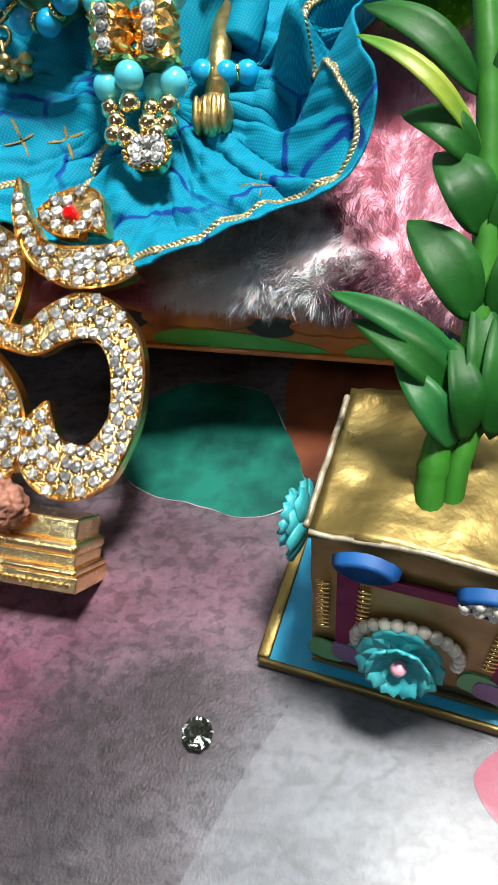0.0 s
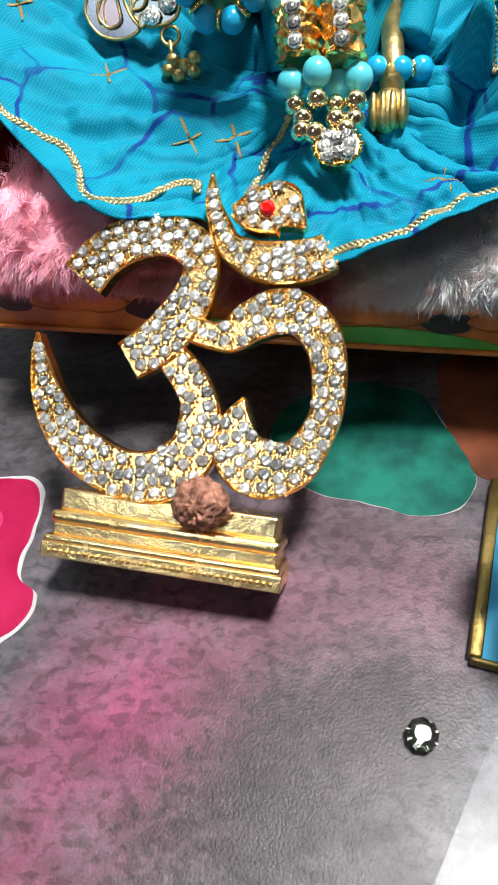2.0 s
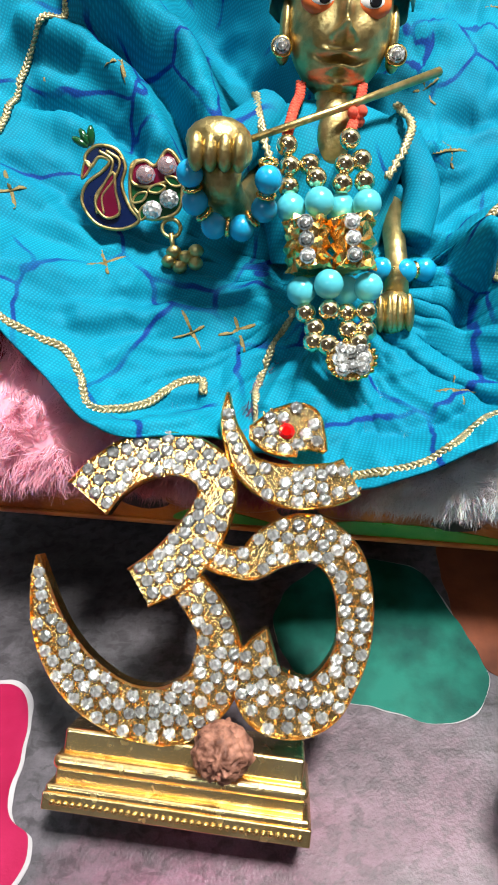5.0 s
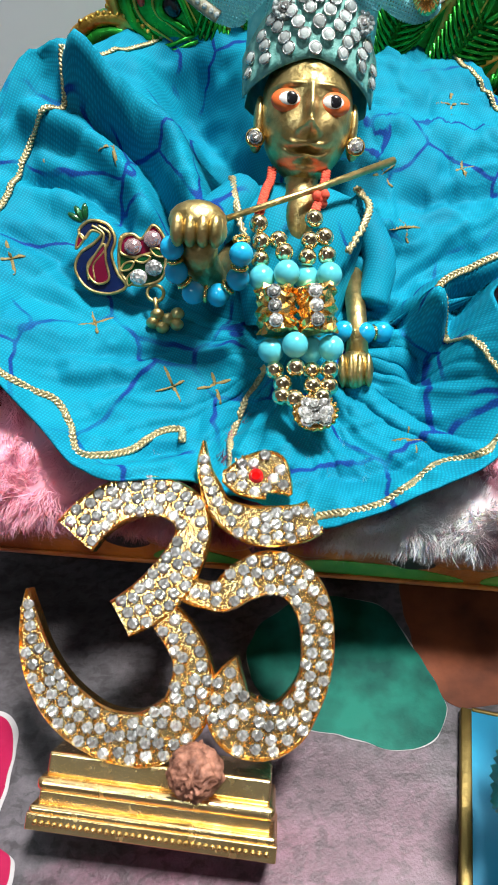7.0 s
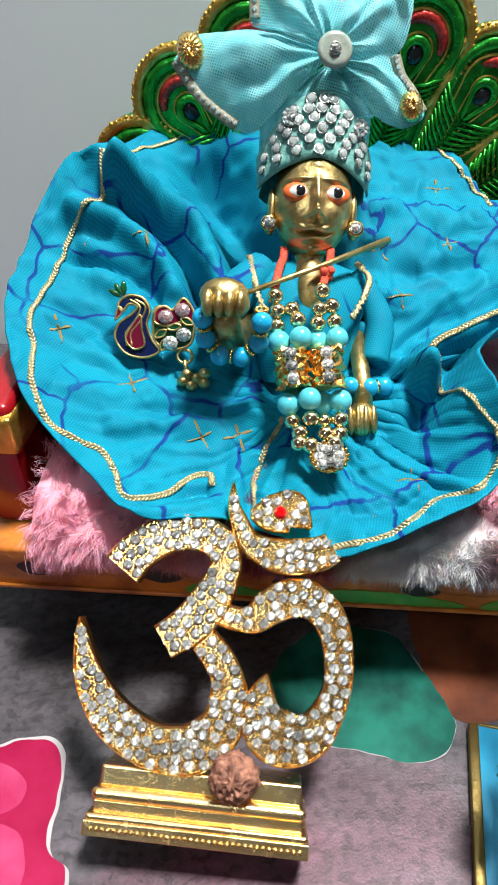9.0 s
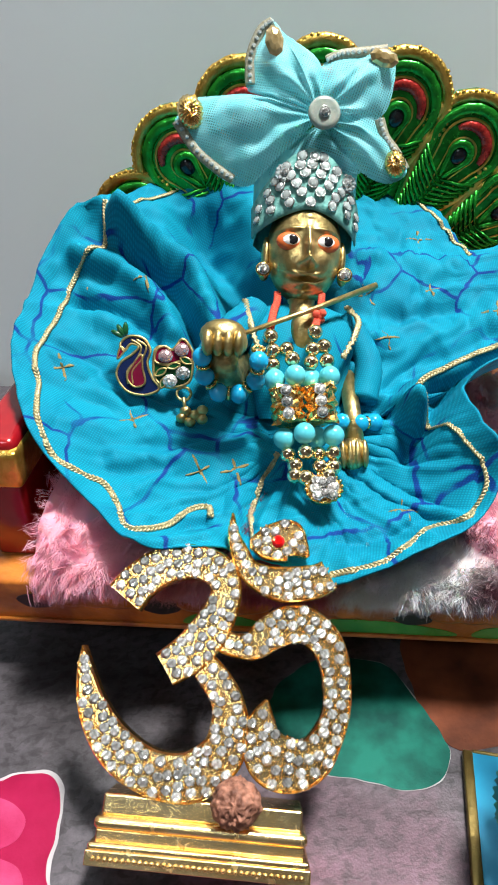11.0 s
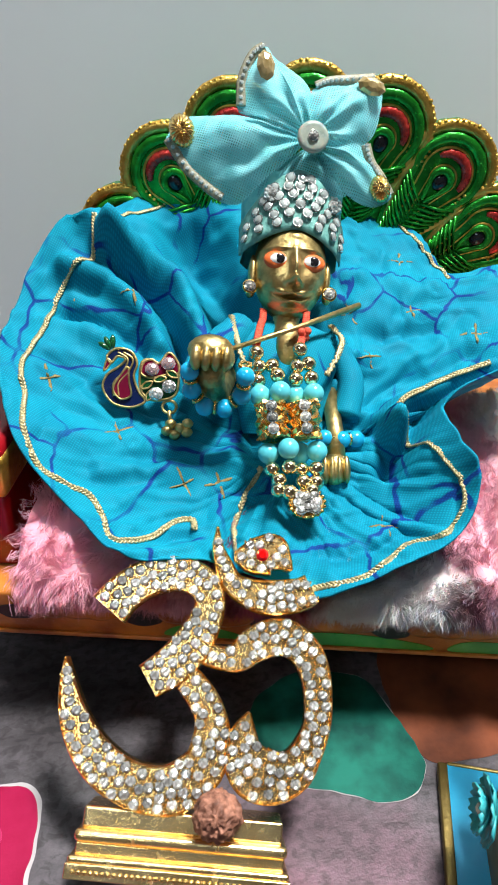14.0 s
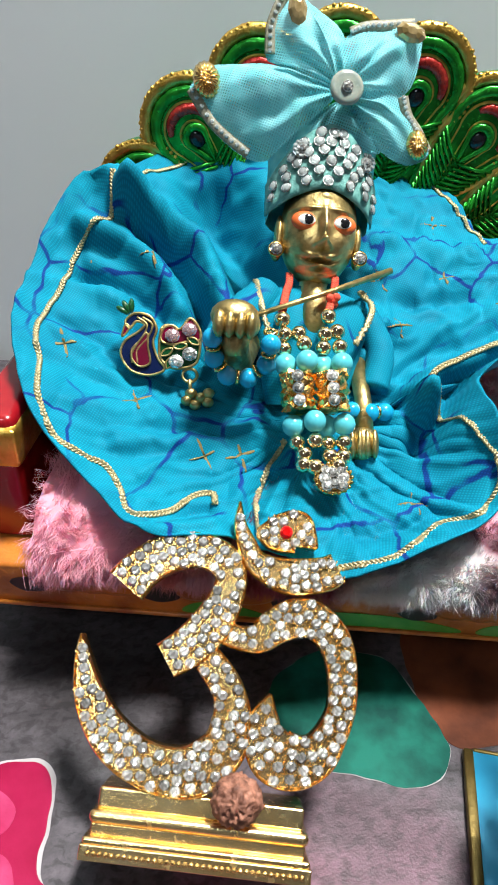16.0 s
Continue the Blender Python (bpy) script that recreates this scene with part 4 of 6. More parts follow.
def skirt_height(x, y):
    dx, dy = x - SC[0], y - SC[1]
    a = math.atan2(dy, dx) % (2 * math.pi)
    r = math.hypot(dx, dy)
    R, H = np.interp(a, HA, HR, period=2 * math.pi), np.interp(a, HA, HH, period=2 * math.pi)
    f = min(r / R, 1.05)
    h = -1.95 + (H + 1.95) * f ** 3
    h += 0.5 * f * noise.noise(V(math.cos(a) * 2.6, math.sin(a) * 2.6, f * 0.6))
    h += 0.2 * f * noise.noise(V(math.cos(a) * 6, math.sin(a) * 6, f * 1.2 + 5))
    w = noise.noise(V(x * 0.5, y * 0.5, 8))
    h += 0.2 * (1 - abs(noise.noise(V(x * 0.55 + w, y * 0.9, 3)))) ** 4 - 0.14 * (1 - abs(noise.noise(V(x * 0.9, y * 0.5 + w, 13)))) ** 4
    h += 0.13 * math.sin(a * 15 + 3 * noise.noise(V(x * 0.4, y * 0.4, 41))) * math.exp(-((f - 0.38) / 0.2) ** 2)
    cr = max(0, noise.noise(V(x * 0.3, y * 0.3, 21)) + 0.25)
    h += 0.13 * cr * (1 - abs(noise.noise(V(x * 1.3 + w, y * 0.9, 31)))) ** 4 - 0.07 * cr
    # sharp creases that run from the waist out to the hem
    ca, sa = math.cos(a + 0.12 * w), math.sin(a + 0.12 * w)
    h += 0.26 * f * (1 - f ** 6) * ((1 - abs(noise.noise(V(ca * 4.5, sa * 4.5, f * 0.9 + 70)))) ** 7 - (1 - abs(noise.noise(V(ca * 5.5, sa * 5.5, f * 0.8 + 90)))) ** 7)
    for p, amp, wd in FOLDS:
        d = np.hypot(p[:, 0] - x, p[:, 1] - y).min()
        if d < 3 * wd:
            h += amp * math.exp(-(d / wd) ** 2)
    return h


def on_skirt(x, y, lift=0.0):
    return SKM @ V(x, y, skirt_height(x, y) + lift)


STAR_GOLD = mat("dull_gold_print", (0.15, 0.11, 0.03), 0.65, 0.15, (0.25, 0.19, 0.065), 2500, 0.8, 2500)
dress = thing("deity_dress", (-4, 18, 4.9), "bright blue printed cotton dress with gold cord trim, spread out", "dress")
bm = bmesh.new()
NA, NR = 400, 96
ring_prev = None
mid_v = bm.verts.new(on_skirt(*SC))
for j in range(1, NR + 1):
    f = (j / NR) ** 0.8
    ring = []
    for i in range(NA):
        a = 2 * math.pi * i / NA
        r = np.interp(a, HA, HR, period=2 * math.pi) * f
        ring.append(bm.verts.new(on_skirt(SC[0] + r * math.cos(a), SC[1] + r * math.sin(a))))
    for i in range(NA):
        k = (i + 1) % NA
        if ring_prev:
            bm.faces.new((ring_prev[i], ring[i], ring[k], ring_prev[k]))
        else:
            bm.faces.new((mid_v, ring[i], ring[k]))
    ring_prev = ring
skirt = part("skirt", bm, FABRIC, dress, "wide printed skirt lying in folds")
solid = skirt.modifiers.new("thickness", "SOLIDIFY")
solid.thickness = 0.0006


def cord(path, r=0.085):
    """Three strands in a flat braid."""
    pts = [Vector(q) for q in path]
    fine = [Vector(q) for q in spline([tuple(q) for q in pts], 6)]
    bm = bmesh.new()
    run = 0.0
    for ph in (0, math.pi * 2 / 3, math.pi * 4 / 3):
        out = []
        run = 0.0
        for i, q in enumerate(fine):
            d = (fine[min(i + 1, len(fine) - 1)] - fine[max(i - 1, 0)]).normalized()
            s = d.cross(V(0, -0.5, 0.86)).normalized()
            w = s.cross(d)
            if i:
                run += (q - fine[i - 1]).length
            a = run * 17 + ph
            out.append(q + s * (r * 0.85 * math.cos(a)) + w * (r * 0.25 * math.sin(2 * a)))
        tube(bm, out, r * 0.55, 6)
    return bm


TRIMS = [[(-2.55, 7.95), (-2.81, 6.74), (-3.92, 5.85), (-4.46, 4.29), (-5.05, 2.44), (-4.9, 1.0), (-4.8, -0.36), (-4.35, -1.58), (-3.6, -2.08), (-3.01, -2.34), (-2.62, -3.12), (-2.42, -3.83), (-1.92, -3.87), (-1.24, -3.65), (-0.59, -3.1), (-0.03, -2.98), (0.02, -3.43)],
         [(2.4, -1.28), (1.68, -2.31), (1.29, -3.21), (1.25, -3.95), (1.2, -4.7)],
         [(3.13, -5.91), (4.31, -5.91), (5.15, -5.55), (6.32, -4.8), (7.24, -4.76), (7.99, -4.05), (8.1, -3.3), (7.85, -2.5), (7.5, -1.5), (7.1, -0.47), (7.28, 0.24), (8.46, 0.73), (10.35, 1.06)],
         [(1.13, 12.61), (-0.62, 11.29), (-2.16, 10.13)], [(9.44, 10.87), (10.01, 9.15), (10.52, 7.83), (11.08, 6.53)]]
for k, tr in enumerate(TRIMS):
    pts = spline(tr, 8)
    lift = 0.09
    part("gold_cord", cord([on_skirt(x, y, lift) for x, y in pts], 0.08 if k < 3 else 0.07), PALE_GOLD, dress, "twisted pale gold cord")
for x, y in ((9.08, 4.89), (9.22, 7.54), (-2.2, 0.24), (-0.18, -1.68), (-4.3, 2.03), (6.86, 2.69), (11.02, 3.3), (-1.43, 5.4), (0.96, -1.69), (5.9, -4.0), (-3.6, 5.0), (6.6, 4.9)):
    bm = bmesh.new()
    turn = rng.uniform(-0.2, 0.5)
    for k in range(4):
        a = k * math.pi / 2 + turn + rng.uniform(-0.08, 0.08)
        ln = rng.uniform(0.34, 0.58)
        tube(bm, [on_skirt(x + ln * q * math.cos(a), y + ln * q * math.sin(a), 0.06) for q in (0, 0.3, 0.6, 0.85, 1)], [0.055, 0.05, 0.06, 0.045, 0.03], 6, 0.25, up=(0, -0.5, 0.86))
    part("gold_star", bm, STAR_GOLD, dress, "small printed gold star")

# bodice round the chest
HM = frame_of(V(-2.28, 21.75, 11.3), (1, -0.1, -0.1), (0.03, 0.57, 0.82))
bm = bmesh.new()
rows = []
for (zz, hw, dp, yo) in ((-1.55, 1.15, 0.7, 0.45), (-1.85, 1.9, 0.85, 0.3), (-2.5, 2.15, 0.95, 0.0), (-3.4, 1.8, 0.85, -0.2), (-4.4, 1.6, 0.8, -0.3), (-5.6, 1.3, 0.7, -0.3)):
    row = []
    for k in range(28):
        a = 2 * math.pi * k / 28
        wr = 1 + 0.04 * noise.noise(V(math.cos(a) * 2, math.sin(a) * 2, zz * 1.5))
        row.append(bm.verts.new(HM @ V(hw * math.cos(a) * wr, yo + dp * math.sin(a) * wr + 0.1, zz)))
    rows.append(row)
for a, b in zip(rows, rows[1:]):
    for k in range(28):
        bm.faces.new((a[k], a[(k + 1) % 28], b[(k + 1) % 28], b[k]))
part("bodice", bm, FABRIC, dress, "blue cotton bodice")
for s in (-1, 1):
    part("neck_trim", cord([HM @ V(s * q[0], q[1], q[2]) for q in ((1.55 if s > 0 else 1.95, -0.2, -1.55), (1.85, -0.7, -2.1), (1.72, -1.0, -2.7), (1.3 if s > 0 else 1.45, -1.2, -3.5))], 0.1), PALE_GOLD, dress, "gold edging of the bodice")
    bm = bmesh.new()
    q = [(1.5, 0.2, -1.9), (2.1, 0.0, -2.7), (2.4, -0.3, -3.6), (2.2, -0.6, -4.8)] if s > 0 else [(1.5, 0.2, -1.9), (2.2, -0.4, -2.7), (2.7, -1.0, -3.4), (2.9, -1.7, -4.0)]
    tube(bm, [HM @ V(s * a, b, c) for a, b, c in spline(q, 6)], [(0.46 if s > 0 else 0.66) + 0.05 * noise.noise(V(i * 0.5, s, 0)) for i in range(19)], 14)
    part("sleeve", bm, FABRIC, dress, "short gathered blue sleeve")

# ---- brass deity statue: one plain mesh ----
def statue():
    bm = bmesh.new()
    ball(bm, (0, 0, 0), 1, 128, 112)
    # features raised from one skin: x, z, half-width, half-height, how far out
    features = [(0, 0.08, 0.1, 0.48, 0.34), (0, -0.36, 0.15, 0.13, 0.5), (-0.19, -0.42, 0.08, 0.08, 0.22), (0.19, -0.42, 0.08, 0.08, 0.22), (0, -0.74, 0.34, 0.06, 0.28), (0, -0.99, 0.28, 0.08, 0.34), (0, -0.86, 0.44, 0.045, -0.26),
                (0, -1.3, 0.34, 0.16, 0.24), (-0.62, -0.3, 0.3, 0.3, 0.09), (0.62, -0.3, 0.3, 0.3, 0.09), (-0.56, 0.68, 0.4, 0.06, 0.11), (0.56, 0.68, 0.4, 0.06, 0.11), (0, 1.12, 0.2, 0.12, 0.07),
                (-0.55, 0.28, 0.34, 0.24, -0.05), (0.55, 0.28, 0.34, 0.24, -0.05)]
    for v in bm.verts:
        x, y, z = v.co
        h = max(math.hypot(x, y), 1e-6)
        w = math.sqrt(max(0, 1 - abs(z) ** 2.7)) / h * (1 - 0.24 * max(0, -z) ** 2)
        px, py, pz = x * w * 1.16, y * w * 1.1, 0.3 + z * (1.55 if z > 0 else 1.72)
        if y < 0:
            for fx, fz, a, b, out in features:
                up = 0.5 * px * px if -1.05 < fz < -0.7 else 0
                py -= out * math.exp(-((px - fx) / a) ** 2 - ((pz - up - fz) / b) ** 2) * min(1, -y * 2)
        v.co = V(px, py, pz)
    def lump(c, r, mi=0, seg=14):
        before = set(bm.faces)
        ball(bm, c, r, seg, max(6, seg // 2 + 2))
        for f in set(bm.faces) - before:
            f.material_index = mi
    for s in (-1, 1):
        depth = -0.86
        lump((s * 0.53, depth - 0.03, 0.3), (0.44, 0.2, 0.3), 3, 24)
        lump((s * 0.53, depth - 0.055, 0.3), (0.345, 0.203, 0.225), 1, 24)
        lump((s * 0.53 + 0.05, depth - 0.225, 0.31), (0.15, 0.045, 0.155), 2)
        lump((s * 1.2, 0.0, 0.1), (0.14, 0.3, 0.6))
        lump((s * 1.24, -0.1, -0.5), (0.16, 0.22, 0.26))
    for v in bm.verts:
        v.co = V(v.co.x * 1.1, v.co.y * 1.08, 0.1 + (v.co.z - 0.1) * 1.08)
    tube(bm, [V(0, 0.1, -0.7), V(0, 0.0, -1.6), V(0, -0.1, -2.2)], [0.55, 0.46, 0.7], 16)
    for zz, yo, r in ((-2.4, 0.1, 1.3), (-3.5, 0.1, 1.25), (-4.7, 0.1, 1.2)):
        lump((0, yo, zz), (r, 0.6, 0.9))
    lump((0.0, -0.82, -2.5), (0.42, 0.26, 0.8))
    for v in bm.verts:
        v.co = HM @ v.co
    # raised fist and forearm, foot
    fm = frame_of(V(-5.49, 17.75, 10.35), (1, -0.15, -0.05), (0, 0.45, 0.9))
    def put(c, r, seg=12):
        ball(bm, fm @ V(*c), r, seg, 8, fm.to_3x3())
    put((0, 0, 0.12), (0.72, 0.62, 0.5), 18)
    for k in range(4):
        put((-0.42 + k * 0.3, -0.46, -0.12), (0.19, 0.27, 0.4))
    put((0.55, -0.3, -0.1), (0.2, 0.3, 0.32))
    tube(bm, [fm @ V(0.0, 0.1, -0.2), fm @ V(0.0, 0.5, -0.75), fm @ V(0.2, 1.4, -1.2), HM @ V(-1.9, 0.6, -3.2)], [0.52, 0.48, 0.45, 0.5], 14)
    tube(bm, [HM @ V(1.7, 0.0, -3.9), V(-1.3, 17.7, 7.4), V(-1.4, 17.0, 6.8)], [0.3, 0.27, 0.32], 14)
    gm = frame_of(V(-1.5, 16.65, 6.55), (1, -0.2, 0.1), (0, 0.6, 0.8))
    ball(bm, gm.translation, (0.5, 0.42, 0.55), 18, 12, gm.to_3x3())
    for k in range(4):
        ball(bm, gm @ V(-0.34 + k * 0.23, -0.26, -0.02), (0.13, 0.22, 0.46), 10, 8, gm.to_3x3())
    return bm


deity = part("deity_statue", statue(), [BRASS, WHITE, BLACK, EYE_ORANGE])
deity.location = (0, 0, 0)
tagged(deity, "small aged brass statue with painted eyes, wearing a blue dress", "statue")

# ---- turban with stones and a net bow ----
turban = thing("turban", HM @ V(0, 0.4, 1.4), "aqua net turban closely set with clear round stones", "turban")
bm = bmesh.new()
rows = []
for t in np.linspace(0, 1, 12):
    row = []
    for k in range(40):
        a = 2 * math.pi * k / 40
        low = 1.42 - 0.8 * (1 - max(0, -math.sin(a))) ** 1.5
        z = low + t * (3.45 - low)
        r = 1.74 + 0.1 * t
        r *= 1 + 0.015 * math.sin(a * 13 + t * 9)
        row.append(bm.verts.new(HM @ V(r * math.cos(a), 0.42 + 0.1 * t + (r * 0.82) * math.sin(a), z)))
    rows.append(row)
for a, b in zip(rows, rows[1:]):
    for k in range(40):
        bm.faces.new((a[k], a[(k + 1) % 40], b[(k + 1) % 40], b[k]))
bm.faces.new(rows[-1])
part("band", bm, [NET_DARK], turban, "aqua wrapped band")
bm = bmesh.new()
rows = []
for t in np.linspace(0, 1, 8):
    rows.append([bm.verts.new(HM @ V((1.86 + 0.06 * t) * math.cos(a), 0.42 + (1.86 + 0.06 * t) * 0.82 * math.sin(a), 1.4 - 0.7 * abs(math.cos(a)) ** 1.5 + t * (1.0 + 1.05 * abs(math.sin(a)) ** 2))) for a in np.linspace(math.pi * 1.05, math.pi * 1.95, 30)])
for a, b in zip(rows, rows[1:]):
    for k in range(29):
        bm.faces.new((a[k], a[k + 1], b[k + 1], b[k]))
frontp = part("front_panel", bm, MINT, turban, "mint backing of the stones")
frontp.modifiers.new("thickness", "SOLIDIFY").thickness = 0.0006
bm = bmesh.new()
lathe(bm, [(0.17, -0.04), (0.185, 0.05), (0.16, 0.075), (0.13, 0.06), (0.12, 0.1), (0.06, 0.15)], seg=10)
BIG_STONE = shared("set_stone", bm, STONE, smooth=False)
DOME = mat("clear_dome_stone", (0.86, 0.93, 0.92), 0.06, 0.1, (0.5, 0.58, 0.57), 450, coat=0.8, random_tint=0.2)
DOME.node_tree.nodes["Principled BSDF"].inputs["Transmission Weight"].default_value = 0.55
SILVER = mat("silver_setting", (0.5, 0.52, 0.51), 0.25, 0.9, (0.25, 0.27, 0.26), 500)
bm = bmesh.new()
lathe(bm, [(0.15, -0.04), (0.158, 0.02), (0.145, 0.045), (0.13, 0.05), (0.095, 0.072), (0.035, 0.082)], seg=12)
DOME_ME = shared("dome_stone", bm, DOME, smooth=False)
bm = bmesh.new()
tube(bm, [V(0.165 * math.cos(a), 0.165 * math.sin(a), 0.02) for a in np.linspace(0, 2 * math.pi, 19)], 0.026, 6)
SETTING_ME = shared("stone_setting", bm, SILVER)


def on_turban(a, z, out=0.0):
    r = 1.9 + out
    q = HM @ V(r * math.cos(a), 0.42 + r * 0.82 * math.sin(a), z)
    nrm = HM.to_3x3() @ V(math.cos(a), math.sin(a) / 0.9, 0.1)
    return q, nrm


for row in range(6):
    n = (7, 8, 7, 6, 5, 3)[row]
    for k in range(n):
        f = (k + 0.5) / n - 0.5
        a = 1.5 * math.pi + f * (2.5, 2.35, 1.95, 1.6, 1.1, 0.55)[row] + rng.uniform(-0.03, 0.03)
        z = 1.62 + row * 0.31 - 0.75 * abs(f * (2.5, 2.35, 1.95, 1.6, 1.1, 0.55)[row]) ** 2 * 0.55 + rng.uniform(-0.04, 0.04)
        q, nrm = on_turban(a, z, 0.05)
        pm = frame_of(q, nrm.orthogonal(), nrm) @ Euler((rng.uniform(-0.15, 0.15), rng.uniform(-0.15, 0.15), rng.uniform(0, 1))).to_matrix().to_4x4()
        piece("set_stone", DOME_ME, turban, pm)
        piece("stone_setting", SETTING_ME, turban, pm, "thin silver setting")
bm = bmesh.new()
lathe(bm, [(0.07, 0), (0.075, 0.03), (0.04, 0.07)], seg=7)
TINY = shared("tiny_stone", bm, DOME, smooth=False)
for q0 in (V(-2.92, 22.3, 14.34), V(-0.6, 22.1, 13.95)):
    loc = HM.inverted() @ q0
    ang = -math.acos(max(-1, min(1, loc.x * 0.88 / 1.86)))
    q0, nrm = on_turban(ang, loc.z - 0.1, 0.0)
    fm = frame_of(q0, HM.to_3x3() @ V(1, 0, 0), nrm)
    bm = bmesh.new()
    lathe(bm, [(0.33, -0.05), (0.33, 0.03), (0.24, 0.06)], fm, 16)
    rosette = part("rosette", bm, DOME, turban, "round crystal rosette", smooth=False)
    piece("centre_stone", BIG_STONE, rosette, fm @ Matrix.Translation((0, 0, 0.08)))
    for k in range(11):
        piece("tiny_stone", TINY, rosette, fm @ Matrix.Translation((0.26 * math.cos(k * 0.571), 0.26 * math.sin(k * 0.571), 0.06)))

BC = V(-1.55, 23.35, 15.5)
bow = thing("bow", BC, "stiff sheer aqua net bow with crystal-edged petals", "bow")
BN = V(-0.12, -0.88, 0.42).normalized()
BX = (V(1, 0, 0) - BN * BN.x).normalized()
BM = Matrix.Translation(BC) @ Matrix((BX, BN.cross(BX), BN)).transposed().to_4x4()


def petal(outline, base, puff, seed, back=0.0):
    """A puffed double layer of net gathered at the knot and spread out to its outline."""
    rim = spline(outline, 7)
    n = len(rim) - 1
    nu = 24
    bm = bmesh.new()
    for side in (1, -1):
        g = []
        for i in range(nu + 1):
            q = i / nu
            row = []
            for j, (x, y) in enumerate(rim):
                f = j / n
                px, py = base[0] + (x - base[0]) * q, base[1] + (y - base[1]) * q
                h = puff * math.sin(math.pi * q ** 0.75) * math.sin(math.pi * f) ** 0.6 + back
                h += 0.16 * math.sin(f * 26 + seed * 2 + 2 * noise.noise(V(px, py, seed))) * math.sin(math.pi * min(1, q * 1.1)) * (1 - 0.6 * q)
                h += 0.16 * noise.noise(V(px * 1.1, py * 1.1, seed)) * q + 0.05 * noise.noise(V(px * 3, py * 3, seed + 4))
                row.append(bm.verts.new(BM @ V(px, py, h if side > 0 else h * 0.25 - 0.12)))
            g.append(row)
        for i in range(nu):
            for j in range(n):
                bm.faces.new((g[i][j], g[i + 1][j], g[i + 1][j + 1], g[i][j + 1]))
    return part("petal", bm, NET, bow, "sheer aqua net petal")


PETALS = (([(-0.5, 0.45), (-1.79, 0.9), (-2.68, 1.05), (-3.57, 1.04), (-4.09, 0.98), (-4.83, 0.33), (-4.31, -0.68), (-3.7, -1.32), (-3.07, -1.78), (-2.43, -1.89), (-1.88, -1.39), (-0.7, -0.5)], (-0.05, 0.05), 0.8, 1, 0.0, [(-4.75, 0.3), (-4.2, -0.62), (-3.6, -1.24), (-3.0, -1.7)]),
          ([(-0.55, 0.45), (-1.39, 1.19), (-2.3, 1.16), (-2.24, 2.19), (-1.83, 3.01), (-1.31, 3.26), (-1.01, 2.87), (-0.32, 2.37), (0.17, 1.75), (0.05, 0.7)], (-0.05, 0.15), 0.7, 2, -0.1, [(-2.22, 1.3), (-2.14, 2.15), (-1.75, 2.92), (-1.35, 3.18)]),
          ([(0.1, 0.7), (0.03, 1.51), (0.69, 1.97), (1.46, 2.01), (2.29, 2.1), (2.61, 1.73), (2.53, 0.94), (2.19, 0.09), (1.27, -0.25), (0.6, 0.0)], (0.1, 0.1), 0.75, 3, 0.0, [(0.35, 1.8), (0.8, 1.95), (1.5, 1.98), (2.35, 2.0)]),
          ([(0.6, 0.05), (1.4, -0.13), (1.99, -0.03), (2.17, -0.66), (2.55, -1.17), (2.86, -1.87), (2.14, -2.16), (1.23, -1.62), (0.4, -0.5)], (0.1, -0.05), 0.6, 4, -0.05, [(2.0, -0.12), (2.15, -0.7), (2.48, -1.2), (2.78, -1.8)]),
          ([(-0.7, -0.4), (-1.7, -1.3), (-1.5, -1.9), (0.0, -1.5), (1.25, -1.75), (1.2, -1.3), (0.5, -0.4)], (0.05, -0.1), 0.35, 6, -0.15, None))
TRIM_NET = mat("beige_trim_net", (0.2, 0.19, 0.12), 0.5, 0.1, (0.34, 0.34, 0.26), 1300, 0.6, 2200, alpha=0.85)
for outline, base_at, puff, seed, back_by, edge in PETALS:
    ob = petal(outline, base_at, puff, seed, back_by)
    if edge:
        path = [BM @ V(x, y, back_by + 0.13) for x, y in spline(edge, 8)]
        bm = bmesh.new()
        tube(bm, path, 0.17, 8, 0.3, up=BN)
        part("edge_trim", bm, TRIM_NET, ob, "beige trim sewn with small clear stones")
        for k in range(1, len(path), 2):
            piece("tiny_stone", TINY, ob, frame_of(path[k] + BN * 0.05, BX, BN))
bm = bmesh.new()
bf = frame_of(BC + BX * 0.11 + BN * 0.72, HM.to_3x3() @ V(1, 0, 0), BN)
lathe(bm, [(0.42, -0.15), (0.5, -0.08), (0.53, 0.0), (0.49, 0.07), (0.38, 0.1), (0.2, 0.07)], bf, 28)
BUTTON = mat("cloudy_button", (0.24, 0.3, 0.27), 0.25, 0.0, (0.38, 0.42, 0.36), 300, subsurface=0.2, coat=0.4)
btn = part("button", bm, BUTTON, bow, "round pearly button")
piece("button_stone", BIG_STONE, btn, bf @ Matrix.Translation((0, 0, 0.08)))
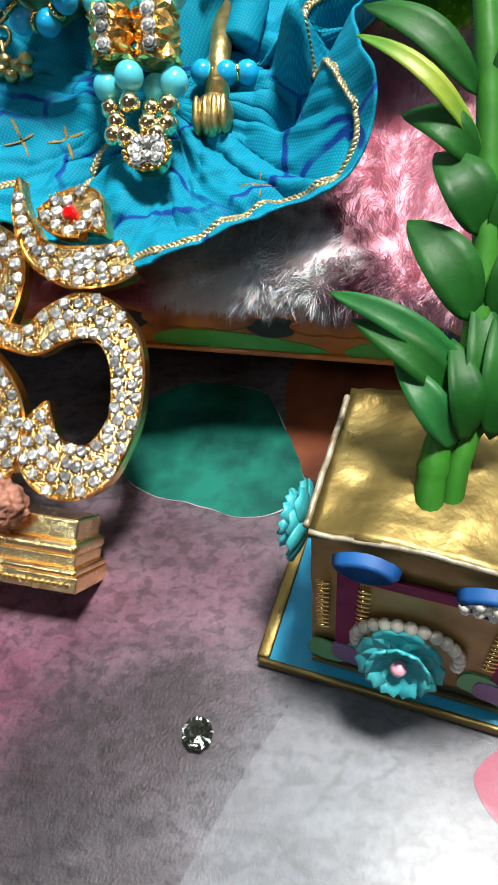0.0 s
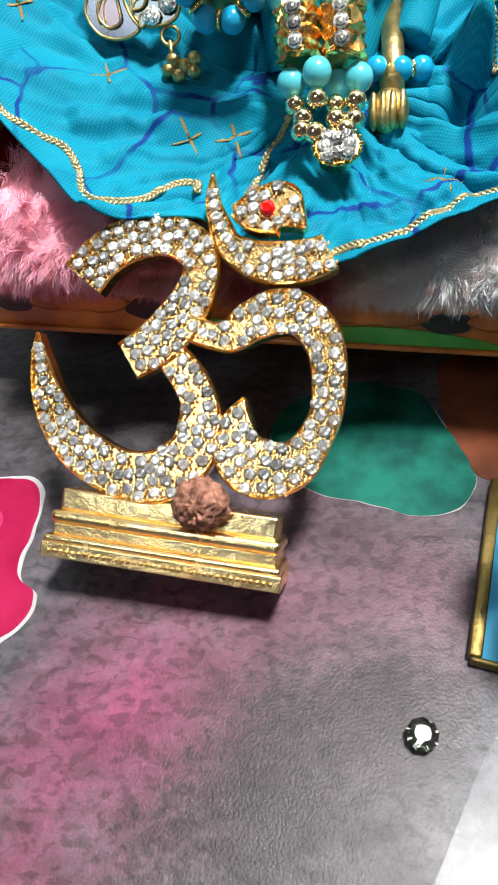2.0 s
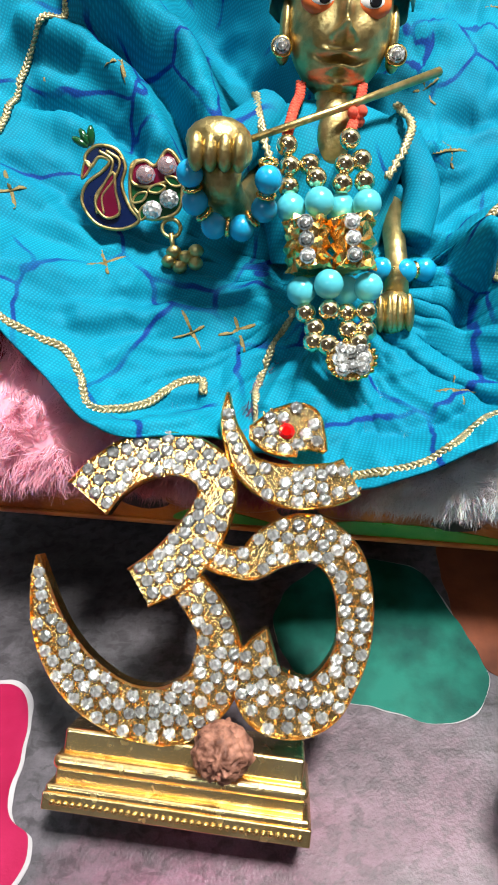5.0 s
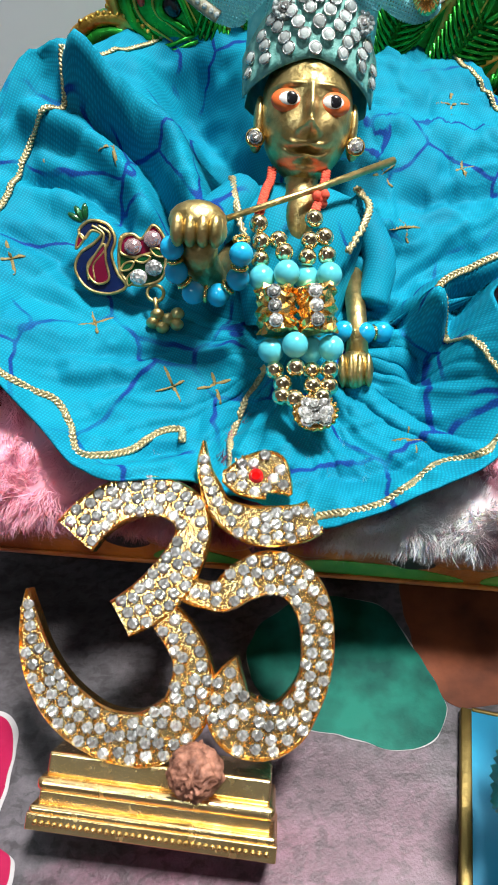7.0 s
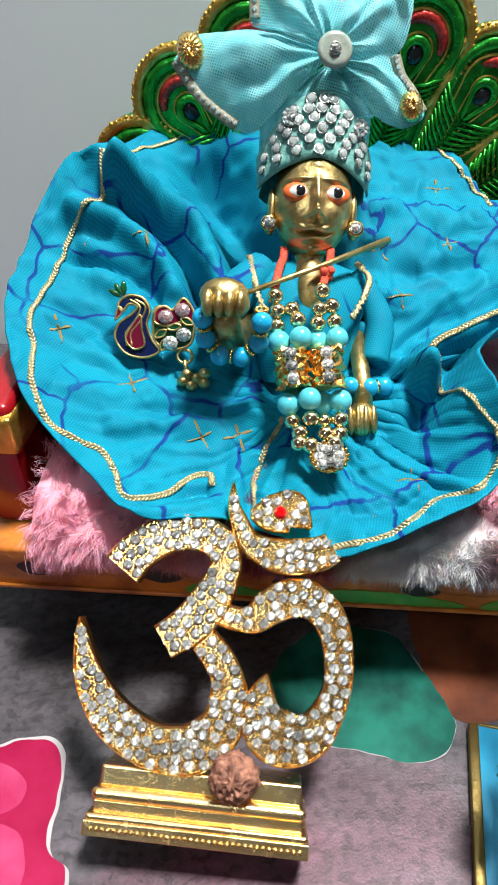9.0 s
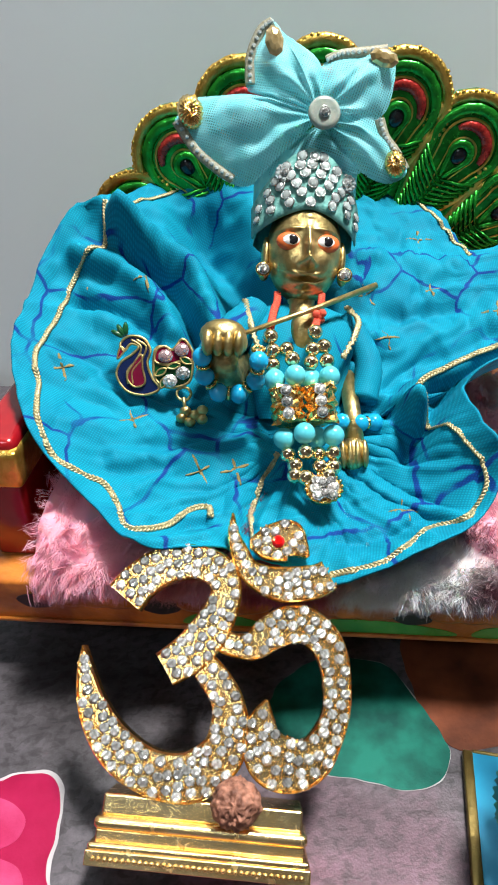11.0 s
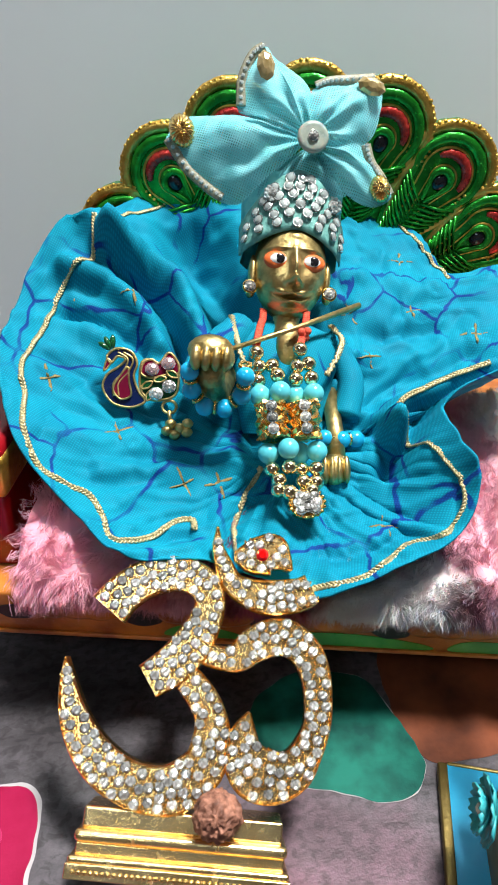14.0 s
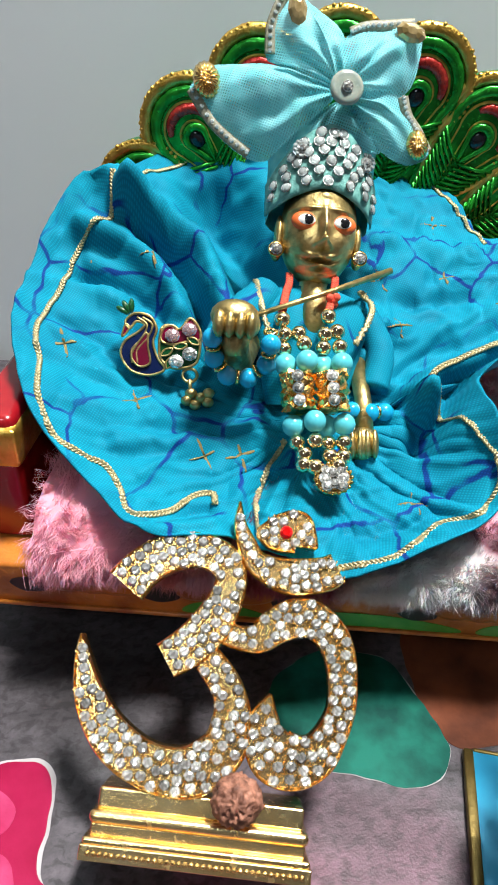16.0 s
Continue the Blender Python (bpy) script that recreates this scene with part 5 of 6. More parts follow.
for px, py, sc, turn in ((-4.24, 0.49, 1.05, 0.25), (2.41, -1.64, 0.85, 0.1)):
    fm = BM @ Matrix.Translation((px, py, 0.3)) @ Matrix.Rotation(turn, 4, "Z")
    bm = bmesh.new()
    mid_v = bm.verts.new(fm @ V(0, -0.1 * sc, 0.16))
    rows = []
    for rr, hh in ((0.1, 0.18), (0.22, 0.15), (0.34, 0.09), (0.43, 0.0), (0.4, -0.08)):
        rows.append([bm.verts.new(fm @ V(rr * sc * math.cos(a) * 0.95, rr * sc * math.sin(a) * 1.25, hh + 0.045 * (rr / 0.43) * math.cos(18 * a))) for a in np.linspace(0, 2 * math.pi, 91)[:-1]])
    for k in range(90):
        bm.faces.new((mid_v, rows[0][k], rows[0][(k + 1) % 90]))
        for a, b in zip(rows, rows[1:]):
            bm.faces.new((a[k], b[k], b[(k + 1) % 90], a[(k + 1) % 90]))
    part("gold_shell", bm, GOLD, bow, "small ribbed gold shell")
CHAMPAGNE = mat("champagne_crystal", (0.78, 0.6, 0.3), 0.06, 0.6, (0.45, 0.32, 0.12), 300, coat=0.8)
for px, py, turn in ((-1.35, 2.4, 0.1), (2.16, 1.62, 1.2)):
    fm = BM @ Matrix.Translation((px, py, 0.42)) @ Matrix.Rotation(turn, 4, "Z")
    bm = bmesh.new()
    lathe(bm, [(0.3, -0.08), (0.34, 0.04), (0.24, 0.15), (0.12, 0.2)], fm @ Matrix.Diagonal((0.9, 1.45, 1, 1)), 8)
    part("crystal_drop", bm, CHAMPAGNE, bow, "champagne faceted crystal", smooth=False)

# ---- jewellery ----
def ring_mesh(r, tube_r, n, name):
    """A small ring with a beaded outer edge."""
    bm = bmesh.new()
    rows = []
    for k in range(n * 6):
        a = 2 * math.pi * k / (n * 6)
        t = tube_r * (0.72 + 0.28 * abs(math.sin(a * n / 2)))
        rows.append([bm.verts.new(V((r + t * math.cos(b)) * math.cos(a), (r + t * math.cos(b)) * math.sin(a), t * math.sin(b))) for b in np.linspace(0, 2 * math.pi, 9)[:-1]])
    for k, row in enumerate(rows):
        nxt = rows[(k + 1) % len(rows)]
        for i in range(8):
            bm.faces.new((row[i], nxt[i], nxt[(i + 1) % 8], row[(i + 1) % 8]))
    return shared(name, bm, GOLD)


bm = bmesh.new()
ball(bm, (0, 0, 0), 0.335, 24, 16)
TURQ_ME = shared("turquoise_bead", bm, TURQ)
bm = bmesh.new()
ball(bm, (0, 0, 0), 0.3, 20, 14)
BLUE_ME = shared("blue_bead", bm, BLUE_BEAD)
bm = bmesh.new()
ball(bm, (0, 0, 0), 0.245, 16, 12)
GBEAD = shared("gold_bead", bm, BEAD_GOLD)
RONDELLE = ring_mesh(0.17, 0.062, 10, "rondelle")
necklace = thing("necklace", (-3.1, 16.9, 8.0), "two-strand necklace of turquoise and gold beads with a crystal pendant", "necklace")
for p in ((-3.94, 17.6, 8.95), (-3.33, 17.4, 9.15), (-2.75, 17.85, 8.75), (-2.19, 17.6, 8.92), (-3.85, 16.3, 7.58), (-3.26, 16.1, 7.84), (-2.76, 16.55, 7.35), (-2.29, 16.3, 7.55)):
    piece("turquoise_bead", TURQ_ME, necklace, Matrix.Translation(p))
for p in ((-3.92, 18.6, 9.96), (-3.89, 18.3, 9.6), (-3.94, 18.0, 9.25), (-3.43, 18.4, 9.57), (-3.32, 18.0, 9.42), (-2.46, 18.7, 9.97), (-2.62, 18.3, 9.56), (-2.22, 18.4, 9.59), (-2.72, 18.0, 9.25), (-2.2, 18.0, 9.27),
          (-3.79, 15.9, 7.25), (-3.29, 15.7, 7.42), (-2.85, 15.9, 7.16), (-2.42, 15.7, 7.3), (-3.64, 15.5, 7.1), (-2.9, 15.4, 7.05), (-2.48, 15.4, 7.0), (-3.7, 15.2, 6.95), (-3.4, 15.05, 6.95), (-2.7, 15.05, 6.95)):
    piece("gold_bead", GBEAD, necklace, Matrix.Translation(p))
FILIGREE = mat("orange_gold_filigree", (1.0, 0.7, 0.28), 0.22, 1.0, (0.85, 0.45, 0.1), 700, 0.5, 1500)
CHAIN = V(0, -1.3, -1.35).normalized()
for c in (V(-3.64, 16.95, 8.35), V(-2.6, 16.95, 8.3)):
    fm = frame_of(c, (1, 0, 0), -CHAIN)
    bm = bmesh.new()
    lathe(bm, [(0.36, -0.6), (0.52, -0.55), (0.45, -0.42), (0.53, -0.3), (0.44, -0.18), (0.53, -0.04), (0.44, 0.1), (0.53, 0.24), (0.44, 0.36), (0.53, 0.48), (0.5, 0.56), (0.34, 0.6)], fm, 26)
    for v in bm.verts:
        v.co += V(noise.noise(v.co * 5), noise.noise(v.co * 5 + V(5, 0, 0)), noise.noise(v.co * 5 + V(0, 5, 0))) * 0.13
    tb = part("filigree_tube", bm, FILIGREE, necklace, "gold filigree tube bead", smooth=False)
    for k in (-0.33, 0, 0.33):
        piece("inset_stone", BIG_STONE, tb, fm @ Matrix.Translation((-0.08, -0.53, k * 1.1)) @ Matrix.Rotation(-0.15, 4, "Z") @ Matrix.Rotation(radians(90), 4, "X"))
pf = frame_of(V(-2.92, 14.75, 6.7), (1, 0, 0), (0, -0.55, 0.83))
bm = bmesh.new()
lathe(bm, [(0.2, -0.75), (0.45, -0.4), (0.52, 0.0), (0.56, 0.05), (0.5, 0.1), (0.42, 0.1)], pf @ Matrix.Diagonal((1, 0.85, 1, 1)), 22)
pend = part("pendant", bm, GOLD, necklace, "oval crown pendant", smooth=False)
for x, y in ((-0.27, 0.0), (0.27, 0.0), (0.0, 0.17), (0.0, -0.17), (-0.2, 0.22), (0.2, -0.22), (0.22, 0.22), (-0.22, -0.22)):
    piece("pendant_stone", BIG_STONE, pend, pf @ Matrix.Translation((x, y, 0.12)) @ Euler((rng.uniform(-0.3, 0.3), rng.uniform(-0.3, 0.3), 0)).to_matrix().to_4x4())
for k in range(18):
    a = k * 2 * math.pi / 18
    piece("crown_dot", DOT, pend, pf @ Matrix.Translation((0.54 * math.cos(a), 0.46 * math.sin(a), 0.1)))
for pts, knot in (([(-3.3, 21.0, 10.5), (-3.4, 20.5, 10.35), (-3.6, 19.9, 10.3), (-3.9, 18.8, 10.1)], None), ([(-1.8, 20.8, 10.45), (-1.95, 20.2, 10.3), (-2.2, 19.5, 10.15), (-2.45, 18.8, 10.05)], V(-2.18, 19.45, 10.2))):
    bm = cord(spline(pts, 6), 0.1)
    for dx, dz in ((0, 0), (0.1, 0.1), (-0.1, 0.08), (0.05, -0.12)) if knot else ():
        ball(bm, knot + V(dx, -0.05, dz), 0.14, 10, 8)
    part("thread", bm, ORANGE, necklace, "orange cotton thread")

flute = thing("flute", (-2.3, 19.6, 10.4), "thin brass flute held across the chest", "flute")
bm = bmesh.new()
tube(bm, [(-4.75, 18.35, 10.25), (-2.3, 19.55, 10.42), (0.12, 20.9, 10.58)], [0.075, 0.09, 0.11], 12)
part("tube", bm, BRASS, flute)

bl = thing("bracelet", (-5.4, 17.8, 8.6), "bracelet of sky-blue beads and gold rings on the raised wrist", "bracelet")
arc = [(-6.15, 17.5, 9.95), (-6.1, 17.5, 9.3), (-5.72, 17.4, 8.75), (-5.1, 17.3, 8.7), (-4.58, 17.3, 9.12), (-4.48, 17.25, 9.8)]
for i, p in enumerate(arc):
    piece("blue_bead", BLUE_ME, bl, Matrix.Translation(p))
    if i:
        a, b = Vector(arc[i - 1]), Vector(p)
        piece("gold_ring", RONDELLE, bl, frame_of((a + b) / 2, (b - a).orthogonal(), b - a))
piece("gold_ring", RONDELLE, bl, frame_of(V(-4.45, 17.55, 10.05), (1, 0, 0), (0, 0, 1)))
br = thing("bracelet", (-1.1, 17.8, 7.1), "short bracelet of sky-blue beads and gold rings on the resting wrist", "bracelet")
arc = [(-1.72, 17.5, 7.25), (-1.14, 17.4, 7.22), (-0.63, 17.5, 7.15)]
for i, p in enumerate(arc):
    piece("blue_bead", BLUE_ME, br, Matrix.Translation(p))
    if i:
        a, b = Vector(arc[i - 1]), Vector(p)
        piece("gold_ring", RONDELLE, br, frame_of((a + b) / 2, (b - a).orthogonal(), b - a))
for s in (-1, 1):
    er = thing("earring", HM @ V(s * 1.4, -0.3, -0.5), "round clear stone earring in a gold rim", "earring", "pair of earrings")
    fm = frame_of(HM @ V(s * 1.4, -0.36, -0.5), HM.to_3x3() @ V(1, 0, 0), HM.to_3x3() @ V(s * 0.2, -1, 0))
    bm = bmesh.new()
    lathe(bm, [(0.2, -0.1), (0.27, -0.03), (0.26, 0.04), (0.2, 0.05)], fm, 16)
    part("rim", bm, GOLD, er)
    piece("stone", BIG_STONE, er, fm @ Matrix.Translation((0, 0, 0.03)) @ Matrix.Diagonal((1.1, 1.1, 1, 1)))

# ---- enamel bird brooch on the sleeve side ----
PM = frame_of(V(-8.08, 19.36, 8.9), (0.99, -0.12, 0.0), (-0.05, -0.85, 0.52)) @ Matrix.Diagonal((1.06, 0.97, 0.95, 1))
brooch = thing("bird_brooch", PM.translation, "gold bird-shaped enamel brooch with clear stones and a hanging charm", "brooch")


def rimmed(name, pts, material, h, label, rim=0.045, parent=None):
    out = spline(pts, 7, True)
    bm = bmesh.new()
    slab(bm, out, h - 0.16, h, PM)
    ob = part(name, bm, material, parent or brooch, label, smooth=False)
    bm = bmesh.new()
    tube(bm, [PM @ V(x, y, h) for x, y in list(out) + [out[0], out[1]]], rim, 6)
    part("wire_rim", bm, BRASS, ob, "gold wire rim")
    return ob


rimmed("body", [(-0.62, 0.72), (-0.35, 0.98), (0.1, 0.9), (0.3, 0.5), (0.2, 0.05), (0.35, -0.45), (0.55, -0.8), (0.1, -1.0), (-0.45, -0.85), (-0.75, -0.35), (-0.62, 0.1), (-0.25, 0.38), (-0.05, 0.62), (-0.3, 0.72), (-0.5, 0.5)], ENAMEL_NAVY, 0.1, "navy enamel neck and body")
rimmed("inlay", [(0.02, 0.35), (0.06, -0.1), (0.12, -0.6), (-0.2, -0.72), (-0.42, -0.42), (-0.3, -0.08)], ENAMEL_RED, 0.16, "wine-red enamel drop", 0.035)
rimmed("beak", [(-0.62, 0.62), (-0.5, 0.5), (-0.72, 0.22)], ENAMEL_RED, 0.12, "wine-red beak", 0.03)
for k in range(3):
    bm = bmesh.new()
    a = radians(150 - 30 * k)
    ball(bm, PM @ V(-0.45 + 0.3 * math.cos(a), 0.92 + 0.3 * math.sin(a), 0.1), (0.24, 0.1, 0.1), 10, 8, PM.to_3x3().normalized() @ Matrix.Rotation(a, 3, "Z"))
    part("crest_bead", bm, ENAMEL_GREEN, brooch, "green crest bead")
rimmed("upper_wing", [(0.45, 0.12), (0.5, 0.5), (0.75, 0.62), (1.0, 0.5), (1.3, 0.85), (1.58, 0.5), (1.58, 0.15), (1.2, 0.1), (0.8, 0.0)], ENAMEL_RED, 0.15, "wine-red enamel upper wing")
for off in (0.0, 0.16):
    bm = bmesh.new()
    tube(bm, [PM @ V(x + off, y, 0.14) for x, y in spline([(-0.28, 0.86), (0.02, 0.62), (-0.12, 0.2), (-0.42, -0.2), (-0.4, -0.62)], 6)], 0.035, 6)
    part("feather_line", bm, BRASS, brooch, "gold wire feather line")
rimmed("wing", [(0.45, 0.5), (0.75, 0.62), (1.0, 0.5), (1.3, 0.85), (1.55, 0.55), (1.6, 0.0), (1.5, -0.55), (1.1, -0.75), (0.65, -0.7), (0.4, -0.3)], ENAMEL_GREEN, 0.12, "green enamel wing")
for x, y, mm in ((0.78, 0.28, PINK_STONE), (1.28, 0.48, PINK_STONE), (1.3, -0.3, STONE), (0.9, -0.55, STONE)):
    bm = bmesh.new()
    lathe(bm, [(0.21, 0.1), (0.23, 0.2), (0.18, 0.22), (0.16, 0.27), (0.08, 0.31)], PM @ Matrix.Translation((x, y, 0.03)), 9)
    part("wing_stone", bm, mm, brooch, "small round clear stone", smooth=False)
for x, y, a in ((0.62, -0.25, 0.6), (1.02, -0.05, 0.2), (1.4, 0.12, -0.5), (0.7, -0.6, 1.2)):
    c, s = math.cos(a), math.sin(a)
    rimmed("leaf_inlay", [(x - 0.2 * c, y - 0.2 * s), (x - 0.1 * s, y + 0.1 * c), (x + 0.2 * c, y + 0.2 * s), (x + 0.1 * s, y - 0.1 * c)], ENAMEL_GREEN, 0.2, "green enamel leaf", 0.03)
bm = bmesh.new()
tube(bm, [PM @ V(1.3 + 0.22 * math.cos(a), -0.98 + 0.22 * math.sin(a), 0.05) for a in np.linspace(0, 6.6, 20)], 0.05, 6)
part("jump_ring", bm, BRASS, brooch)
bm = bmesh.new()
tube(bm, [PM @ V(1.3, -1.1, 0.1), PM @ V(1.32, -1.35, 0.1), PM @ V(1.35, -1.5, 0.05)], 0.06, 6)
for dx, dy in ((0.0, -1.62), (0.28, -1.75), (0.12, -1.98), (0.5, -1.9), (0.52, -1.6), (-0.12, -1.85)):
    ball(bm, PM @ V(1.35 + dx, dy + 0.05, 0.1), (0.2, 0.16, 0.18), 8, 6)
part("charm", bm, BRASS, brooch, "small brass flower charm")

# ---- planter: gold foil box on a cyan card ----
PLM = Matrix.Translation((-0.98, 5.48, 0.03)) @ Matrix.Rotation(radians(-18.6), 4, "Z")
planter = thing("planter", PLM @ V(2.8, 2, 0), "handmade gold foil box planter on a cyan card, with paper flowers", "planter")
bm = bmesh.new()
block(bm, (0, 0, 0.0), (5.9, 4.8, 0.22), PLM, 0.05)
card = part("base_card", bm, BLUE_CARD, planter, "cyan card base")
for lo, hi in (((0, -0.06, 0.0), (5.9, 0.06, 0.27)), ((-0.06, 0.06, 0.0), (0.22, 4.8, 0.262)), ((5.84, 0.06, 0), (5.96, 4.8, 0.262)), ((0.22, 4.74, 0), (5.84, 4.86, 0.255))):
    bm = bmesh.new()
    block(bm, lo, hi, PLM, 0.04)
    part("gold_edge", bm, FOIL, card, "gold foil edging")
BX0, BX1, BY0, BY1, BH = 1.08, 5.1, 0.4, 3.15, 5.15
bm = bmesh.new()
block(bm, (BX0, BY0, 0.2), (BX1, BY1, BH - 0.12), PLM, 0.04)
bmesh.ops.subdivide_edges(bm, edges=bm.edges, cuts=6, use_grid_fill=True)
for v in bm.verts:
    v.co += V(noise.noise(v.co * 1.6), noise.noise(v.co * 1.6 + V(4, 0, 0)), noise.noise(v.co * 1.6 + V(0, 4, 0))) * 0.06
box = part("box", bm, OCHRE, planter, "ochre card box")
bm = bmesh.new()
bmesh.ops.create_grid(bm, x_segments=26, y_segments=20, size=0.5, matrix=PLM @ Matrix.Translation(((BX0 + BX1) / 2, (BY0 + BY1) / 2 + 0.1, BH)) @ Matrix.Diagonal((BX1 - BX0 + 0.1, BY1 - BY0 + 0.35, 1, 1)))
inv = PLM.inverted()
for v in bm.verts:
    q = inv @ v.co
    v.co.z += 0.1 * noise.noise(q * 1.2) + 0.05 * noise.noise(q * 3.3) + (0.2 * max(0, q.y - 2.9)) - 0.1 * math.sin(q.x * 1.5 + 0.5)
lidp = part("foil_top", bm, FOIL, planter, "crumpled gold foil top")
lidp.modifiers.new("thickness", "SOLIDIFY").thickness = 0.0008
bm = bmesh.new()
tube(bm, [PLM @ V(x, BY0 - 0.07, BH + 0.02 - 0.1 * math.sin(x * 1.5 + 0.5) + 0.12 * noise.noise(V(x * 2.3, 1, 0))) for x in np.linspace(BX0, BX1, 22)], 0.05, 6)
tube(bm, [PLM @ V(BX0 - 0.06, y, BH + 0.02 + (0.2 * max(0, y - 2.9)) + 0.13 * noise.noise(V(y * 2.5, 0, 0))) for y in np.linspace(BY0, BY1, 18)], 0.055, 6)
part("paper_rim", bm, CARD_EDGE, planter, "torn pale paper rim")
FR = PLM @ Matrix.Translation((0, BY0 - 0.03, 0.82)) @ Matrix.Rotation(radians(90), 4, "X")


def face_plate(name, pts, material, h, label, n=0):
    bm = bmesh.new()
    slab(bm, spline(pts, n, True) if n else pts, h - 0.05, h, FR)
    return part(name, bm, material, box, label, smooth=False)


def frame_bars(x0, x1, z0, z1, w, material, h, label):
    for pts in ([(x0, z0), (x0 + w, z0), (x0 + w, z1), (x0, z1)], [(x1 - w, z0), (x1, z0), (x1, z1), (x1 - w, z1)], [(x0 + w, z1 - w * 0.8), (x1 - w, z1 - w * 0.8), (x1 - w, z1), (x0 + w, z1)]):
        face_plate("frame_strip", pts, material, h, label)


frame_bars(1.55, 4.75, 0.1, 3.5, 0.38, PURPLE, 0.09, "purple card frame strip")
face_plate("inner_panel", [(1.93, 0.1), (4.37, 0.1), (4.37, 3.2), (1.93, 3.2)], OCHRE, 0.07, "ochre panel")
face_plate("plum_strip", [(1.08, -0.5), (5.1, -0.5), (5.1, -0.32), (1.08, -0.32)], FOIL, 0.12, "gold strip")
for x, zz in ((1.38, 0.42), (4.85, 0.42), (2.12, 0.75), (4.2, 0.75)):
    face_plate("green_leaf", [(x - 0.3, zz - 0.5), (x + 0.3, zz - 0.6), (x + 0.32, zz - 0.05), (x + 0.1, zz + 0.18), (x - 0.28, zz + 0.12)], GREEN_CARD, 0.12, "green card leaf", 5)
for x, zz in ((1.85, 0.35), (4.5, 0.35)):
    face_plate("violet_petal", [(x - 0.3, zz + 0.35), (x - 0.25, zz - 0.3), (x + 0.45, zz - 0.35), (x + 0.3, zz + 0.25)], VIOLET, 0.14, "violet card petal", 5)
bm = bmesh.new()
ball(bm, (0, 0, 0), (0.13, 0.045, 0.04), 8, 6)
STITCH = shared("gold_stitch", bm, GOLD)
for x in (1.32, 2.02, 4.25, 4.9):
    for k in range(11):
        piece("gold_stitch", STITCH, box, FR @ Matrix.Translation((x, 1.35 + k * 0.165, 0.12)))


def paper_flower(m, parent, r, petals, material, centre_mat, layers=2):
    for ly in range(layers):
        for k in range(petals):
            a = 2 * math.pi * (k + 0.5 * ly) / petals
            bm = bmesh.new()
            rr = r * (1 - 0.3 * ly)
            n = 7
            g = []
            for i in range(n):
                s = i / (n - 1)
                w = 0.4 * rr * math.sin(math.pi * (0.1 + 0.72 * s))
                z = 0.12 + 0.1 * ly + 0.16 * s * s * (1 + 0.8 * ly)
                g.append([bm.verts.new(m @ V(*(Matrix.Rotation(a, 3, "Z") @ V(rr * s, w * t, z + 0.06 * abs(t))))) for t in (-1, 0, 1)])
            for p, q in zip(g, g[1:]):
                for i in range(2):
                    bm.faces.new((p[i], p[i + 1], q[i + 1], q[i]))
            ob = part("petal", bm, material, parent)
            ob.modifiers.new("thickness", "SOLIDIFY").thickness = 0.0005
    bm = bmesh.new()
    ball(bm, m @ V(0, 0, 0.38), r * 0.2, 12, 8)
    part("flower_bead", bm, centre_mat, parent, "bead in the flower's centre")


ff = FR @ Matrix.Translation((2.78, 1.5, 0.3)) @ Matrix.Rotation(radians(-20), 4, "X")
bm = bmesh.new()
lathe(bm, [(0.3, -0.1), (0.3, 0.12)], ff, 12)
flo = part("front_flower", bm, TEAL_PETAL, planter, "teal paper flower with a pink bead")
paper_flower(ff, flo, 0.74, 9, TEAL_PETAL, PINK_BEAD)
bm = bmesh.new()
for k in range(15):
    a = math.pi * (-0.05 + 1.1 * k / 14)
    ball(bm, FR @ V(2.85 + 0.9 * math.cos(a), 1.45 + 0.85 * math.sin(a), 0.2), 0.13, 10, 8)
tagged(part("pearl_arc", bm, PEARL, planter, "arc of small pearls"), kind="stuff")
ff = PLM @ Matrix.Translation((0.72, 1.9, 2.9)) @ Matrix.Rotation(radians(-90), 4, "Y")
bm = bmesh.new()
lathe(bm, [(0.2, -0.42), (0.24, -0.2), (0.3, 0.12)], ff, 12)
flo = part("side_flower", bm, TEAL_PETAL, planter, "teal paper flower on the side")
paper_flower(ff, flo, 0.8, 9, TEAL_PETAL, PEARL)
for x, zz, sc, pearl in ((2.02, 4.0, 0.5, False), (3.9, 3.85, 0.52, True)):
    bm = bmesh.new()
    g = []
    for i in range(13):
        a = 2 * math.pi * i / 12
        g.append([FR @ V(x + sc * rr * (0.72 + 0.3 * abs(math.cos(a)) ** 4) * math.cos(a), zz + sc * rr * 0.5 * math.sin(a), 0.1 + hh) for rr, hh in ((0.15, 0.05), (0.55, 0.12), (0.85, 0.3), (1.0, 0.22), (1.05, 0.05))])
    gv = [[bm.verts.new(q) for q in row] for row in g[:-1]]
    for i in range(12):
        for j in range(4):
            bm.faces.new((gv[i][j], gv[(i + 1) % 12][j], gv[(i + 1) % 12][j + 1], gv[i][j + 1]))
    bm.faces.new([row[0] for row in gv])
    pt = part("blue_petal", bm, BLUE_PETAL, planter, "curled glossy blue petal")
    if pearl:
        bm = bmesh.new()
        for k in range(16):
            ball(bm, FR @ V(x + rng.uniform(-0.4, 0.4), zz - 0.05 + rng.uniform(-0.2, 0.2), 0.28 + rng.uniform(0, 0.1)), 0.1, 8, 6)
        tagged(part("pearl_cluster", bm, PEARL, pt, "cluster of tiny pearls"), kind="stuff")
ff = PLM @ Matrix.Translation((BX0 - 0.05, 3.2, 4.2)) @ Matrix.Rotation(radians(-90), 4, "Y")
bm = bmesh.new()
ball(bm, ff @ V(0, 0, 0.05), (0.18, 0.26, 0.36), 12, 8)
part("corner_petal", bm, BLUE_CARD, planter, "small pale blue corner petal")

